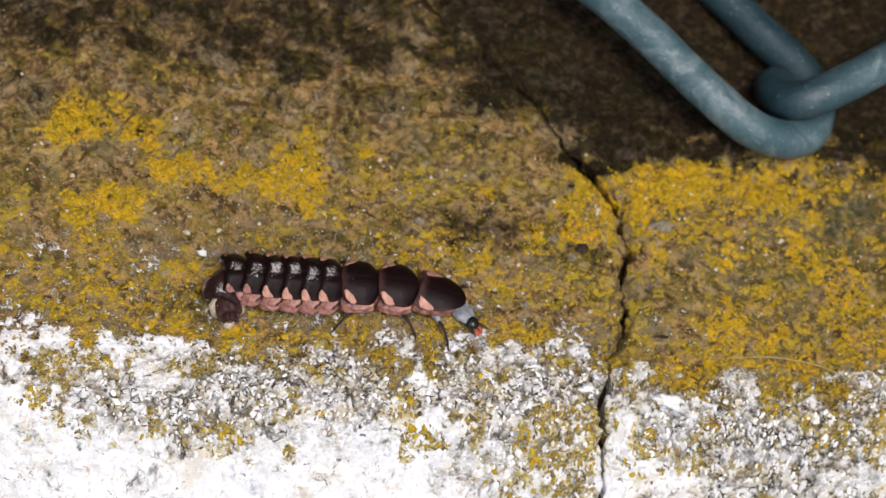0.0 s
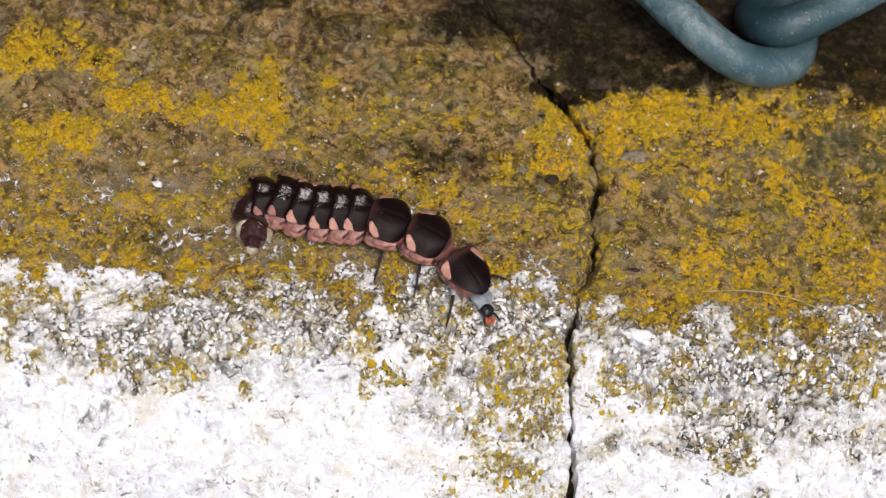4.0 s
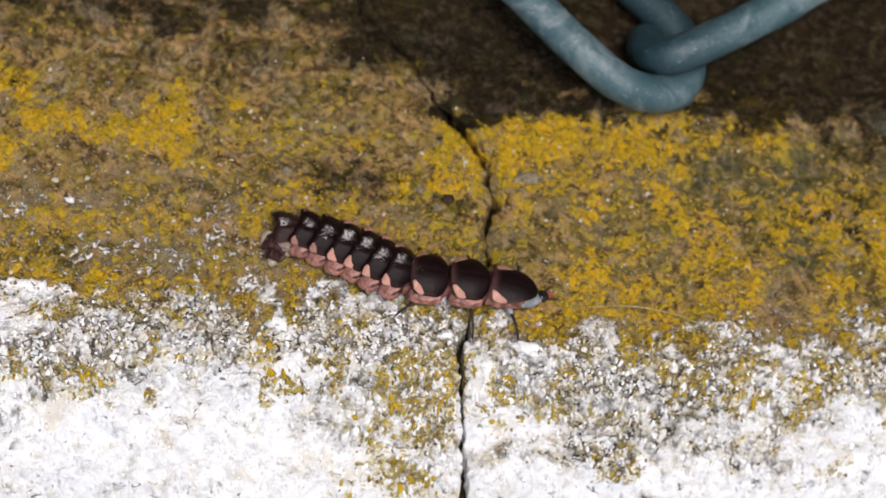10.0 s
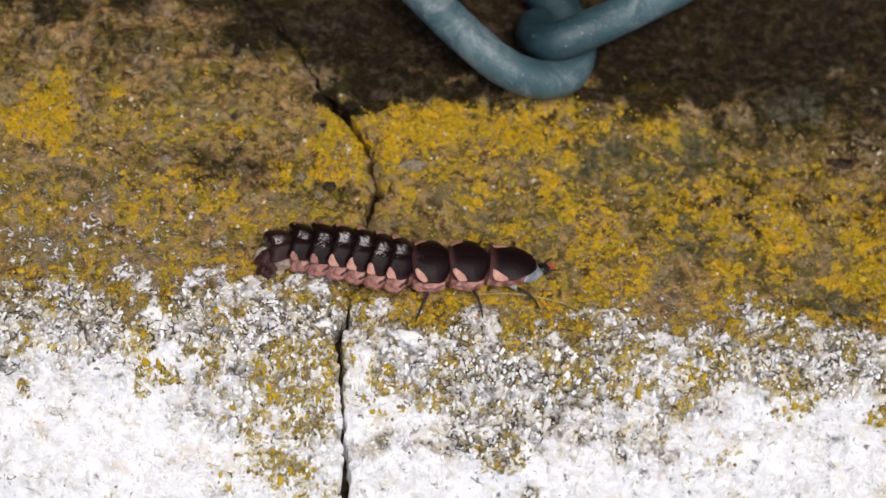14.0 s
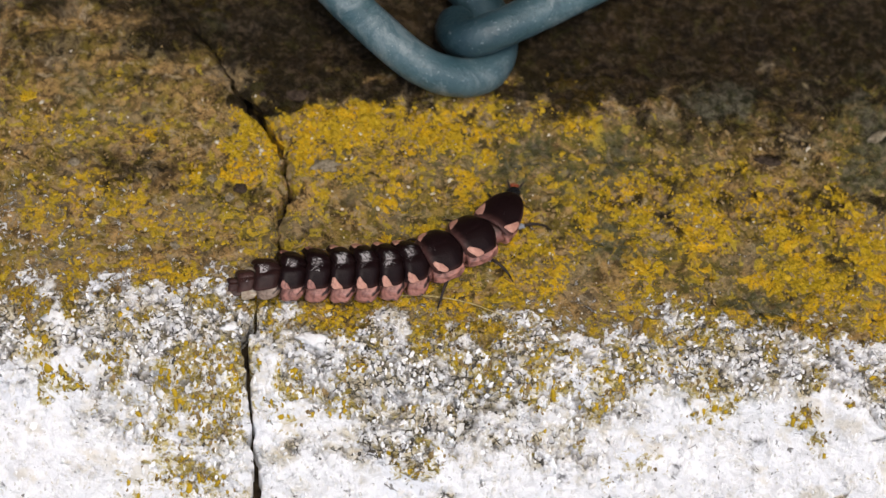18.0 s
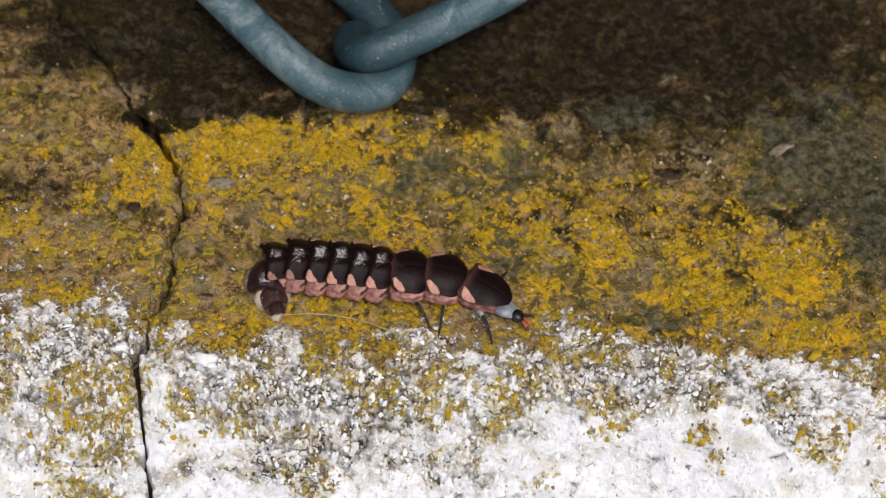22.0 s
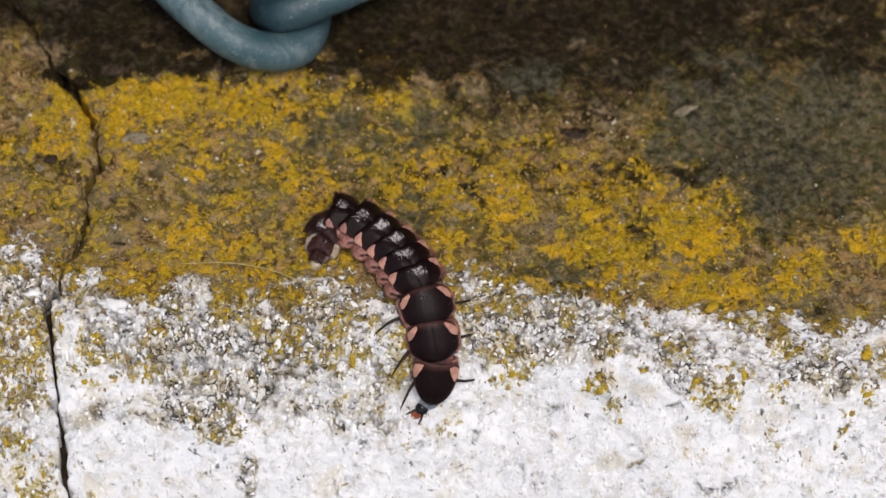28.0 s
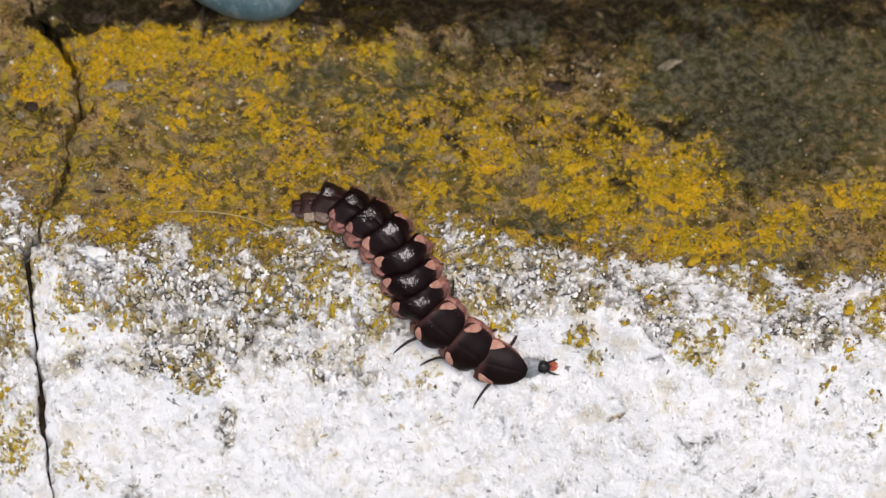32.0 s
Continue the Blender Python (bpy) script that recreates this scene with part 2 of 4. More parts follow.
def skin_material(name, low, high, rough=0.5, scale=1400):
    k = Nodes(name, rough)
    n = k.noise(scale, 4, 0.6, 0.4)
    k.bump(k.math("ADD", n, k.noise(5200, 2)), 0.4, 0.00012)
    k.b.inputs["Specular IOR Level"].default_value = 0.04 if rough >= 0.9 else 0.3
    return k.done(k.mix(k.step(n, 0.3, 0.7), low, high))


CONCRETE = concrete_material()
LICHEN = grain_material("orange_yellow_lichen", (0.17, 0.118, 0.012), (0.47, 0.305, 0.018))
GRIT = grain_material("olive_brown_grit", (0.045, 0.029, 0.012), (0.32, 0.22, 0.10), 0.75, (0.52, 0.46, 0.36))
FLAKE = grain_material("chalky_white_flake", (0.36, 0.32, 0.25), (0.86, 0.85, 0.85))
SOOT = grain_material("black_grit", (0.03, 0.027, 0.024), (0.10, 0.09, 0.08))
WIRE = wire_material()
PLATE = plate_material()
PINK = side_material("dull_pink_body_skin", (0.12, 0.048, 0.040), (0.26, 0.115, 0.094), (0.062, 0.028, 0.024), 1400, "top")
LOBE = side_material("puckered_pink_side_skin", (0.095, 0.038, 0.031), (0.40, 0.180, 0.142), (0.020, 0.009, 0.008), 1500, "mark")
DUSKY = side_material("grey_brown_side_skin", (0.10, 0.066, 0.050), (0.30, 0.22, 0.17), (0.03, 0.016, 0.014), 2000, "mark")
SPOT = skin_material("salmon_pink_corner_spot", (0.33, 0.150, 0.110), (0.54, 0.285, 0.210))
BELLY = skin_material("grey_brown_belly_skin", (0.045, 0.030, 0.026), (0.12, 0.075, 0.062))
CREAM = skin_material("cream_tail_lobe", (0.24, 0.17, 0.12), (0.52, 0.45, 0.34))
NECK = skin_material("pale_grey_neck_membrane", (0.13, 0.14, 0.155), (0.30, 0.31, 0.33), 0.35)
HEADMAT = skin_material("glossy_black_head", (0.006, 0.006, 0.007), (0.016, 0.015, 0.015), 0.22)
LEGMAT = skin_material("dark_brown_leg", (0.010, 0.006, 0.005), (0.030, 0.019, 0.015), 0.6)
MOUTH = skin_material("red_brown_mouthpart", (0.22, 0.045, 0.02), (0.42, 0.10, 0.045), 0.35)
EARTH = skin_material("dark_joint_earth", (0.012, 0.009, 0.006), (0.05, 0.036, 0.022), 0.95, 900)
MASONRY = skin_material("grey_wall_render", (0.16, 0.15, 0.13), (0.27, 0.25, 0.22), 0.9, 60)
DARKWALL = skin_material("dark_shade_wall", (0.020, 0.018, 0.014), (0.05, 0.044, 0.036), 0.9, 80)
FIELD = skin_material("short_grass_ground", (0.03, 0.045, 0.015), (0.07, 0.085, 0.03), 0.95, 6)
STRAWMAT = skin_material("dry_straw", (0.26, 0.20, 0.07), (0.44, 0.35, 0.15), 0.5)
STONE = skin_material("pale_buff_stone", (0.12, 0.095, 0.06), (0.28, 0.235, 0.165), 0.9, 2600)
ORANGE = skin_material("orange_red_berry", (0.42, 0.075, 0.028), (0.52, 0.10, 0.04), 0.35)
SPECKMAT = skin_material("brown_plant_crumb", (0.02, 0.014, 0.01), (0.07, 0.05, 0.035), 0.9)


# ---- mesh helpers ----
def smooth(mesh):
    mesh.polygons.foreach_set("use_smooth", np.ones(len(mesh.polygons), bool))
    return mesh


def part(name, bm, material, parent=None, label=""):
    """Links a bmesh as one mesh object, under a thing or a part where one is given."""
    mesh = bpy.data.meshes.new(name)
    bm.to_mesh(mesh)
    bm.free()
    mesh.materials.append(material)
    ob = new(name, smooth(mesh))
    ob.parent = parent
    return tagged(ob, label)


def from_arrays(name, verts, faces, material, flat=False):
    mesh = bpy.data.meshes.new(name)
    faces = np.asarray(faces, np.int32)
    mesh.vertices.add(len(verts))
    mesh.vertices.foreach_set("co", np.asarray(verts, np.float32).ravel())
    mesh.loops.add(faces.size)
    mesh.loops.foreach_set("vertex_index", faces.ravel())
    mesh.polygons.add(len(faces))
    mesh.polygons.foreach_set("loop_start", np.arange(len(faces), dtype=np.int32) * faces.shape[1])
    mesh.polygons.foreach_set("loop_total", np.full(len(faces), faces.shape[1], np.int32))
    mesh.update(calc_edges=True)
    mesh.validate()
    mesh.materials.append(material)
    if not flat:
        smooth(mesh)
    return new(name, mesh)


def note(ob, name, values):
    """A number at every point of a mesh, for its material."""
    a = ob.data.attributes.new(name, "FLOAT", "POINT")
    a.data.foreach_set("value", np.ascontiguousarray(values, np.float32))


def grid_faces(rows, cols):
    i = np.arange(rows - 1)[:, None] * cols + np.arange(cols - 1)
    return np.stack([i, i + 1, i + cols + 1, i + cols], -1).reshape(-1, 4)


def spline(points, steps=12):
    """A smooth line through points."""
    p = [Vector(q) for q in points]
    p = [2 * p[0] - p[1], *p, 2 * p[-1] - p[-2]]
    out = []
    for a, b, c, d in zip(p, p[1:], p[2:], p[3:]):
        for n in range(steps):
            t = n / steps
            out.append(0.5 * (2 * b + (c - a) * t + (2 * a - 5 * b + 4 * c - d) * t * t + (3 * b - a - 3 * c + d) * t**3))
    return [*out, p[-2]]


def tube(points, radii, sides=14, steps=8, wobble=0.0):
    """A round bar along a smooth line, in millimetres; radii: one, or one for each point."""
    line = spline(points, steps)
    if not isinstance(radii, (list, tuple)):
        radii = [radii] * len(points)
    rad = np.interp(np.linspace(0, 1, len(line)), np.linspace(0, 1, len(radii)), radii)
    bm, rings, side = bmesh.new(), [], None
    for n, p in enumerate(line):
        way = (line[min(n + 1, len(line) - 1)] - line[max(n - 1, 0)]).normalized()
        side = (side - way * side.dot(way)).normalized() if side else way.orthogonal().normalized()
        other = way.cross(side)
        ring = []
        for s in range(sides):
            a = 2 * math.pi * s / sides
            r = float(rad[n]) * (1 + wobble * noise.noise((p.x + s, p.y, p.z + 3 * s)))
            ring.append(bm.verts.new((p + r * (math.cos(a) * side + math.sin(a) * other)) * MM))
        rings.append(ring)
    for a, b in zip(rings, rings[1:]):
        for s in range(sides):
            bm.faces.new((a[s], a[(s + 1) % sides], b[(s + 1) % sides], b[s]))
    bm.faces.new(rings[0][::-1]), bm.faces.new(rings[-1])
    return bm


def blob(rx, ry, rz, rough=0.08, seed=0, level=3, at=(0, 0, 0)):
    """An uneven rounded body, in millimetres."""
    bm = bmesh.new()
    bmesh.ops.create_icosphere(bm, subdivisions=level, radius=1)
    for v in bm.verts:
        k = 1 + rough * noise.fractal(v.co * 1.6 + Vector((seed * 7.3, seed, 0)), 0.8, 2.0, 3)
        v.co = Vector(((v.co.x * rx * k) + at[0], v.co.y * ry * k + at[1], v.co.z * rz * k + at[2])) * MM
    return bm


def box(lo, hi, bevel=2.0):
    bm = bmesh.new()
    bmesh.ops.create_cube(bm, size=1)
    for v in bm.verts:
        v.co = Vector([(a + b) / 2 + c * (b - a) for a, b, c in zip(lo, hi, v.co)]) * MM
    bmesh.ops.bevel(bm, geom=bm.edges[:], offset=bevel * MM, segments=2, affect="EDGES")
    return bm


# ---- surface of the coping: patches in millimetres (x, y, half width, half depth, strength) ----
LICHEN_A = [(-0.3, 0.5, 3.2, 2.5, 1), (4.0, -0.7, 2.4, 1.5, 0.9), (6.2, -4.1, 2.6, 1.7, 0.9), (12.2, -4.8, 3.0, 1.5, 0.9), (16.1, -3.1, 2.4, 3.0, 1), (1.4, -6.7, 3.2, 1.1, 1), (-0.8, -8.3, 1.3, 0.9, 1), (5.6, 5.0, 2.2, 1.8, 0.5), (-3.1, 5.5, 2.2, 1.8, 0.5), (33.5, 8.2, 2.4, 1.4, 0.75), (20.9, -0.9, 1.0, 0.9, 0.8), (27.0, -0.6, 1.4, 1.3, 0.6), (23.0, -4.3, 3.9, 2.2, 0.45), (30.4, -3.9, 2.6, 2.0, 0.5), (38.1, -4.6, 1.9, 2.1, 0.82), (38.4, 1.1, 0.9, 0.9, 1), (34.3, 3.2, 0.7, 0.9, 0.9), (33.3, -7.9, 1.1, 1.6, 0.8), (37.3, -7.3, 2.0, 1.2, 0.7)]
LICHEN_B = [(42.5, -2.2, 2.2, 1.4, 1), (45.5, -3.4, 4.0, 2.5, 0.9), (50.0, -2.9, 3.8, 2.5, 0.9), (55.9, -2.4, 3.7, 2.1, 0.8), (56.3, -5.9, 2.3, 1.0, 0.9), (47.3, -15.0, 2.6, 2.2, 0.8), (52.9, -16.2, 2.6, 1.4, 0.6), (55.4, -18.0, 2.6, 1.3, 0.7), (41.4, -18.8, 2.4, 1.0, 0.6), (41.1, -6.9, 0.7, 2.0, 0.8)]
LICHEN_C = [(-5.4, -14.1, 3.7, 1.4, 0.5), (-0.2, -15.1, 2.9, 1.4, 0.5), (10.4, -17.9, 1.5, 1.3, 0.8), (9.8, -20.6, 0.8, 0.8, 0.9), (29.2, -16.2, 2.1, 0.9, 0.7), (35.4, -25.1, 3.0, 3.0, 0.75), (31.8, -28.4, 2.5, 1.8, 0.6), (25.6, -26.1, 1.1, 0.9, 0.8), (37.2, -23.2, 1.5, 1.6, 0.9), (29.0, -21.4, 0.8, 0.6, 0.5), (16.9, -18.1, 2.5, 1.2, 0.4), (22.7, -23.0, 0.8, 1.1, 0.5), (20.2, -17.7, 1.1, 0.7, 0.6), (13.2, -22.4, 1.0, 1.1, 0.4)]
LICHEN_D = [(42.1, -2.5, 2.3, 2.0, 1), (48.9, -4.0, 3.4, 2.7, 0.8), (53.1, -2.4, 2.5, 2.0, 0.9), (56.1, -6.3, 1.9, 1.0, 1), (61.1, -1.6, 3.6, 2.3, 0.8), (64.9, 1.3, 2.1, 1.5, 0.7), (44.5, -7.1, 2.5, 1.5, 0.7), (63.2, -9.5, 2.9, 2.7, 0.8), (67.4, -11.1, 2.9, 2.2, 0.8), (71.5, -11.7, 3.3, 2.9, 0.8), (73.7, -6.3, 2.3, 1.2, 0.7), (77.7, -11.1, 2.7, 2.9, 0.8), (82.0, -9.5, 3.3, 2.2, 0.85), (84.3, -12.1, 4.6, 3.1, 0.7), (88.1, -12.2, 2.5, 2.9, 0.8), (69.9, -5.9, 1.5, 1.2, 0.6), (79.7, -15.3, 3.3, 1.7, 0.7), (83.0, -4.3, 1.3, 0.6, 0.7)]
LICHEN_E = [(86.7, -27.7, 1.2, 0.9, 0.75), (72.4, -26.4, 1.2, 1.5, 0.7), (56.1, -22.5, 0.9, 0.7, 0.8), (61.0, -25.1, 2.4, 1.3, 0.6), (91.1, -22.0, 2.0, 0.5, 0.8), (33.7, -25.7, 2.4, 2.7, 0.8), (65.0, -25.0, 2.4, 1.8, 0.45), (70.9, -23.0, 1.2, 0.9, 0.5), (93.7, -17.8, 1.8, 2.6, 0.8), (73.9, -17.4, 2.5, 1.2, 0.4), (59.3, -23.7, 0.8, 0.7, 0.5)]
LICHEN_F = [(100.3, -32.6, 0.8, 0.5, 0.5), (67.1, -31.2, 1.8, 1.3, 0.45), (41.8, -38.7, 2.4, 1.1, 0.5), (37.3, -38.0, 1.2, 0.7, 0.7), (72.8, -26.1, 1.1, 0.8, 0.7), (92.1, -23.9, 1.0, 0.6, 0.5), (98.9, -13.9, 3.0, 1.5, 0.7), (100.5, -15.4, 1.7, 0.8, 0.8), (89.6, -22.1, 1.7, 0.4, 0.6), (85.1, -18.7, 2.5, 2.0, 0.8)]
LICHEN_G = [(46.1, -20.9, 1.7, 1.8, 0.7), (55.7, -22.4, 1.3, 1.2, 0.7), (59.9, -24.1, 2.3, 2.3, 0.65), (65.0, -24.4, 1.9, 2.8, 0.7), (71.3, -25.3, 1.5, 1.6, 0.7), (50.5, -31.6, 1.6, 1.1, 0.7), (52.3, -23.3, 0.9, 0.9, 0.6), (32.1, -30.2, 1.6, 2.2, 0.6), (36.1, -25.5, 1.8, 2.3, 0.75), (34.1, -23.3, 2.5, 1.4, 0.5), (51.2, -21.7, 1.8, 1.1, 0.6), (67.4, -23.5, 2.0, 1.8, 0.55), (64.3, -26.1, 1.6, 1.1, 0.6), (53.7, -23.9, 1.6, 0.9, 0.5), (44.8, -20.9, 2.4, 1.1, 0.55), (50.9, -30.6, 2.4, 1.3, 0.5)]
LICHEN_H = [(35.2, -24, 2.5, 2.2, 0.75), (36.3, -28, 2.0, 3.2, 0.85), (34.5, -32.5, 2.4, 2.5, 0.75), (37.6, -36.5, 1.5, 3, 0.7), (39.8, -19.8, 1.3, 1.6, 0.65), (30.5, -33.5, 1.5, 1.5, 0.4), (41.2, -24.5, 0.9, 1.5, 0.4), (68.5, -21.5, 2.5, 1.5, 0.5), (57.5, -21.0, 2.5, 1.2, 0.5)]
LICHEN_I = [(45.5, -3.2, 4.6, 2.4, 0.95), (52.0, -3.4, 4.0, 2.0, 0.85), (42.3, -5.0, 1.6, 2.4, 0.8), (86.0, -13.6, 3.8, 2.6, 0.85), (79.5, -15.6, 4.0, 2.0, 0.75), (88.5, -17.5, 2.5, 1.6, 0.7), (63.0, 1.0, 2.8, 2.2, 0.85), (56.5, 0.0, 3.0, 1.3, 0.6), (46.0, -0.4, 3.0, 1.2, 0.55)]
# dark patches: dirt and crumbs, plus painted shade by the wires, hole and crack
DIRT_SHADE_A = [(29.4, -7.4, 5.0, 2.2, 0.52), (41.3, -0.3, 1.1, 0.9, 1.3), (38.2, -2.0, 1.6, 1.0, 1.3), (41.6, -13.1, 0.8, 0.4, 0.6), (49.0, 7.7, 15.0, 4.8, 1.5), (8, 14, 20, 4.5, 0.3), (82.0, -5.0, 22, 8, 0.28), (94.0, 1.0, 12, 7, 0.2), (15.2, 9.2, 8.9, 2.6, 0.35), (-5.0, 9.6, 7.0, 2.1, 0.35), (37.2, -9.1, 0.9, 0.6, 0.5), (7.3, -15.5, 2.5, 0.8, 0.2), (6.1, -17.4, 2.1, 0.5, 0.3), (43.2, -16.6, 0.5, 0.2, 0.4), (34.2, -9.2, 2.2, 1.7, 0.2)]
DIRT_SHADE_B = [(75.5, 0.0, 7.0, 3.6, 0.4), (60.5, 4.5, 6.5, 3.0, 0.8), (57, 8, 8, 3, 0.9), (47.5, 1.5, 5.0, 1.6, 0.5), (64.0, 7.0, 10.0, 5.0, 1.1), (80, 9, 9, 4, 0.6), (89.1, 4.9, 8.7, 5.7, 0.2), (77.1, -4.9, 1.1, 0.4, 1.3), (71.7, -2.3, 3.8, 2.5, 0.35), (42.9, -16.4, 0.5, 0.2, 0.4), (92.5, -7.0, 6.0, 5.5, 0.55), (32.5, -8.5, 3.7, 1.7, 0.25), (36.7, -14.6, 4.1, 1.9, 0.1), (79.3, -1.6, 3.4, 2.0, 0.4), (55.7, -8.3, 2.5, 1.5, 0.2)]
MOSS = [(90, -3, 5, 5, 1.0), (98, -4, 6, 7, 1.0), (92.5, -8.2, 4.6, 4.9, 1.0), (59.9, -7.2, 2.9, 2.4, 0.5), (74.7, -18.3, 2.9, 1.2, 0.6), (65.3, -13.3, 2.5, 1.9, 0.5), (43.9, -13.0, 2.9, 1.4, 0.3), (64.0, -5.1, 2.5, 1.7, 0.5), (73.4, 0.8, 2.6, 1.5, 0.5), (33.0, 6.3, 4.3, 3.1, 0.3)]
PITTED_A = [(8.3, -24.4, 5.3, 2.2, 0.9), (13.1, -21.5, 3.7, 1.8, 0.8), (31.1, -21.8, 4.7, 2.1, 0.8), (35.3, -21.1, 2.6, 1.4, 0.7), (48.2, -24.6, 5.2, 3.0, 0.9), (46.4, -21.2, 3.5, 1.4, 0.6), (-3.6, -21.2, 2.8, 0.9, 0.8), (2.1, -22.4, 3.7, 1.1, 0.7), (20.2, -21.7, 4.2, 2.7, 0.7), (54.6, -22.8, 4.8, 2.8, 0.7), (48.5, -27.6, 3.8, 1.4, 0.8), (25.3, -19.2, 3.4, 1.2, 0.5)]
PITTED_B = [(48.7, -28.9, 2.8, 1.8, 0.9), (73.8, -21.6, 2.8, 2.5, 0.9), (84.5, -24.5, 1.8, 1.8, 0.8), (53.7, -25.2, 6.0, 2.2, 0.7), (43.2, -21.9, 3.6, 1.4, 0.4), (67.3, -22.6, 3.2, 2.3, 0.5), (60.5, -30.0, 2.4, 0.9, 0.6), (78.6, -23.3, 2.0, 1.8, 0.6), (35.1, -20.2, 3.2, 1.4, 0.6), (68.9, -19.8, 2.4, 1.4, 0.5)]
PITTED_C = [(33.0, -24.0, 4.0, 3.0, 0.7), (30.0, -28.0, 3.0, 2.5, 0.5), (36.0, -31.0, 2.5, 3.0, 0.5), (55.0, -29.0, 5.0, 2.0, 0.6), (64.0, -27.0, 4.0, 2.0, 0.5), (53.2, -34.6, 1.0, 0.8, 1.2), (48.8, -29.6, 2.8, 1.6, 0.8), (61.3, -30.0, 2.8, 1.4, 0.6), (95.3, -25.9, 2.9, 1.2, 0.6), (85.9, -26.4, 1.7, 0.9, 0.5), (42.5, -30.9, 2.4, 0.9, 0.5), (77.5, -19.6, 3.4, 1.5, 0.5), (73.4, -22.2, 3.7, 2.9, 0.8), (82.1, -33.0, 0.4, 0.2, 1)]
WHITE_EDGE = [(-6.3, -16.7), (-1.3, -16.8), (4.8, -17.7), (11.5, -18.1), (18.6, -18.1), (27.0, -17.2), (32.5, -16.6), (37.1, -17.3), (40.0, -18.6), (46.0, -19.2), (52.6, -19.4), (56.0, -19.2), (59.6, -19.2), (63.3, -19.6), (69.4, -18.4), (73.4, -18.3), (78.7, -18.7), (81.7, -20.1), (83.6, -19.0), (88.0, -20.5), (88.4, -19.8), (94.1, -21.0), (94.3, -21.1), (101.0, -21.3)]
JOINT = [(25.0, 16.0), (25.8, 13.1), (27.3, 10.7), (30.0, 8.5), (32.6, 6.0), (34.7, 3.2), (36.4, 0.2), (38.0, -2.0), (39.3, -3.5), (40.1, -5.5), (40.4, -6.9), (40.9, -8.9), (40.4, -10.9), (40.2, -13.3), (40.1, -16.2), (38.9, -18.1), (38.55, -20.5), (38.15, -22), (38.25, -24), (38.6, -26.2), (38.8, -27.2), (39.2, -28.5), (39.4, -30.2), (40.0, -34.0), (40.5, -41.0)]

JY = np.array([p[1] for p in JOINT])[::-1]
JX = np.array([p[0] for p in JOINT])[::-1]

def lattice(ix, iy, seed):
    n = (ix.astype(np.int64) * 374761393 + iy.astype(np.int64) * 668265263 + seed * 974634777) & 0xFFFFFFFF
    n = ((n ^ (n >> 13)) * 1274126177) & 0xFFFFFFFF
    n = ((n ^ (n >> 16)) * 2246822519) & 0xFFFFFFFF
    return ((n ^ (n >> 15)) & 0xFFFFFF) / float(0xFFFFFF)


def grainy(x, y, size, seed, octaves=1):
    """Smooth random values from 0 to 1 over the plane, with features of that size in millimetres."""
    total, weight, amp = 0.0, 0.0, 1.0
    for o in range(octaves):
        u, v = x / size + 17.3 * o, y / size - 9.1 * o
        ix, iy = np.floor(u), np.floor(v)
        fx, fy = u - ix, v - iy
        fx, fy = fx * fx * (3 - 2 * fx), fy * fy * (3 - 2 * fy)
        a, b = lattice(ix, iy, seed + o), lattice(ix + 1, iy, seed + o)
        c, d = lattice(ix, iy + 1, seed + o), lattice(ix + 1, iy + 1, seed + o)
        total = total + amp * ((a * (1 - fx) + b * fx) * (1 - fy) + (c * (1 - fx) + d * fx) * fy)
        weight, amp, size = weight + amp, amp * 0.55, size * 0.5
    return total / weight


def ease(v, lo, hi):
    t = np.clip((v - lo) / (hi - lo), 0, 1)
    return t * t * (3 - 2 * t)


def patches(x, y, rows, soft=1.6):
    out = np.zeros_like(x)
    for px, py, rx, ry, s in rows:
        d = np.sqrt(((x - px) / (rx * 1.15)) ** 2 + ((y - py) / (ry * 1.15)) ** 2)
        out = np.maximum(out, s * (1 - ease(d, 0.35, soft)))
    return out


# the worn front of the coping falls away: y, height
FRONT = [(-50, -35.5), (-40, -22.5), (-35, -15.8), (-31, -10.4), (-29.3, -8.0), (-28.0, -6.5), (-26.6, -5.0), (-25.2, -3.2), (-23.8, -1.1), (-22.4, -0.1), (-21, 0), (0, 0)]


def fall(x, y):
    """Height of the worn front edge, which starts a little later along the second slab."""
    return np.interp(y + 3.2 * ease(x, 70, 88), [p[0] for p in FRONT], [p[1] for p in FRONT])


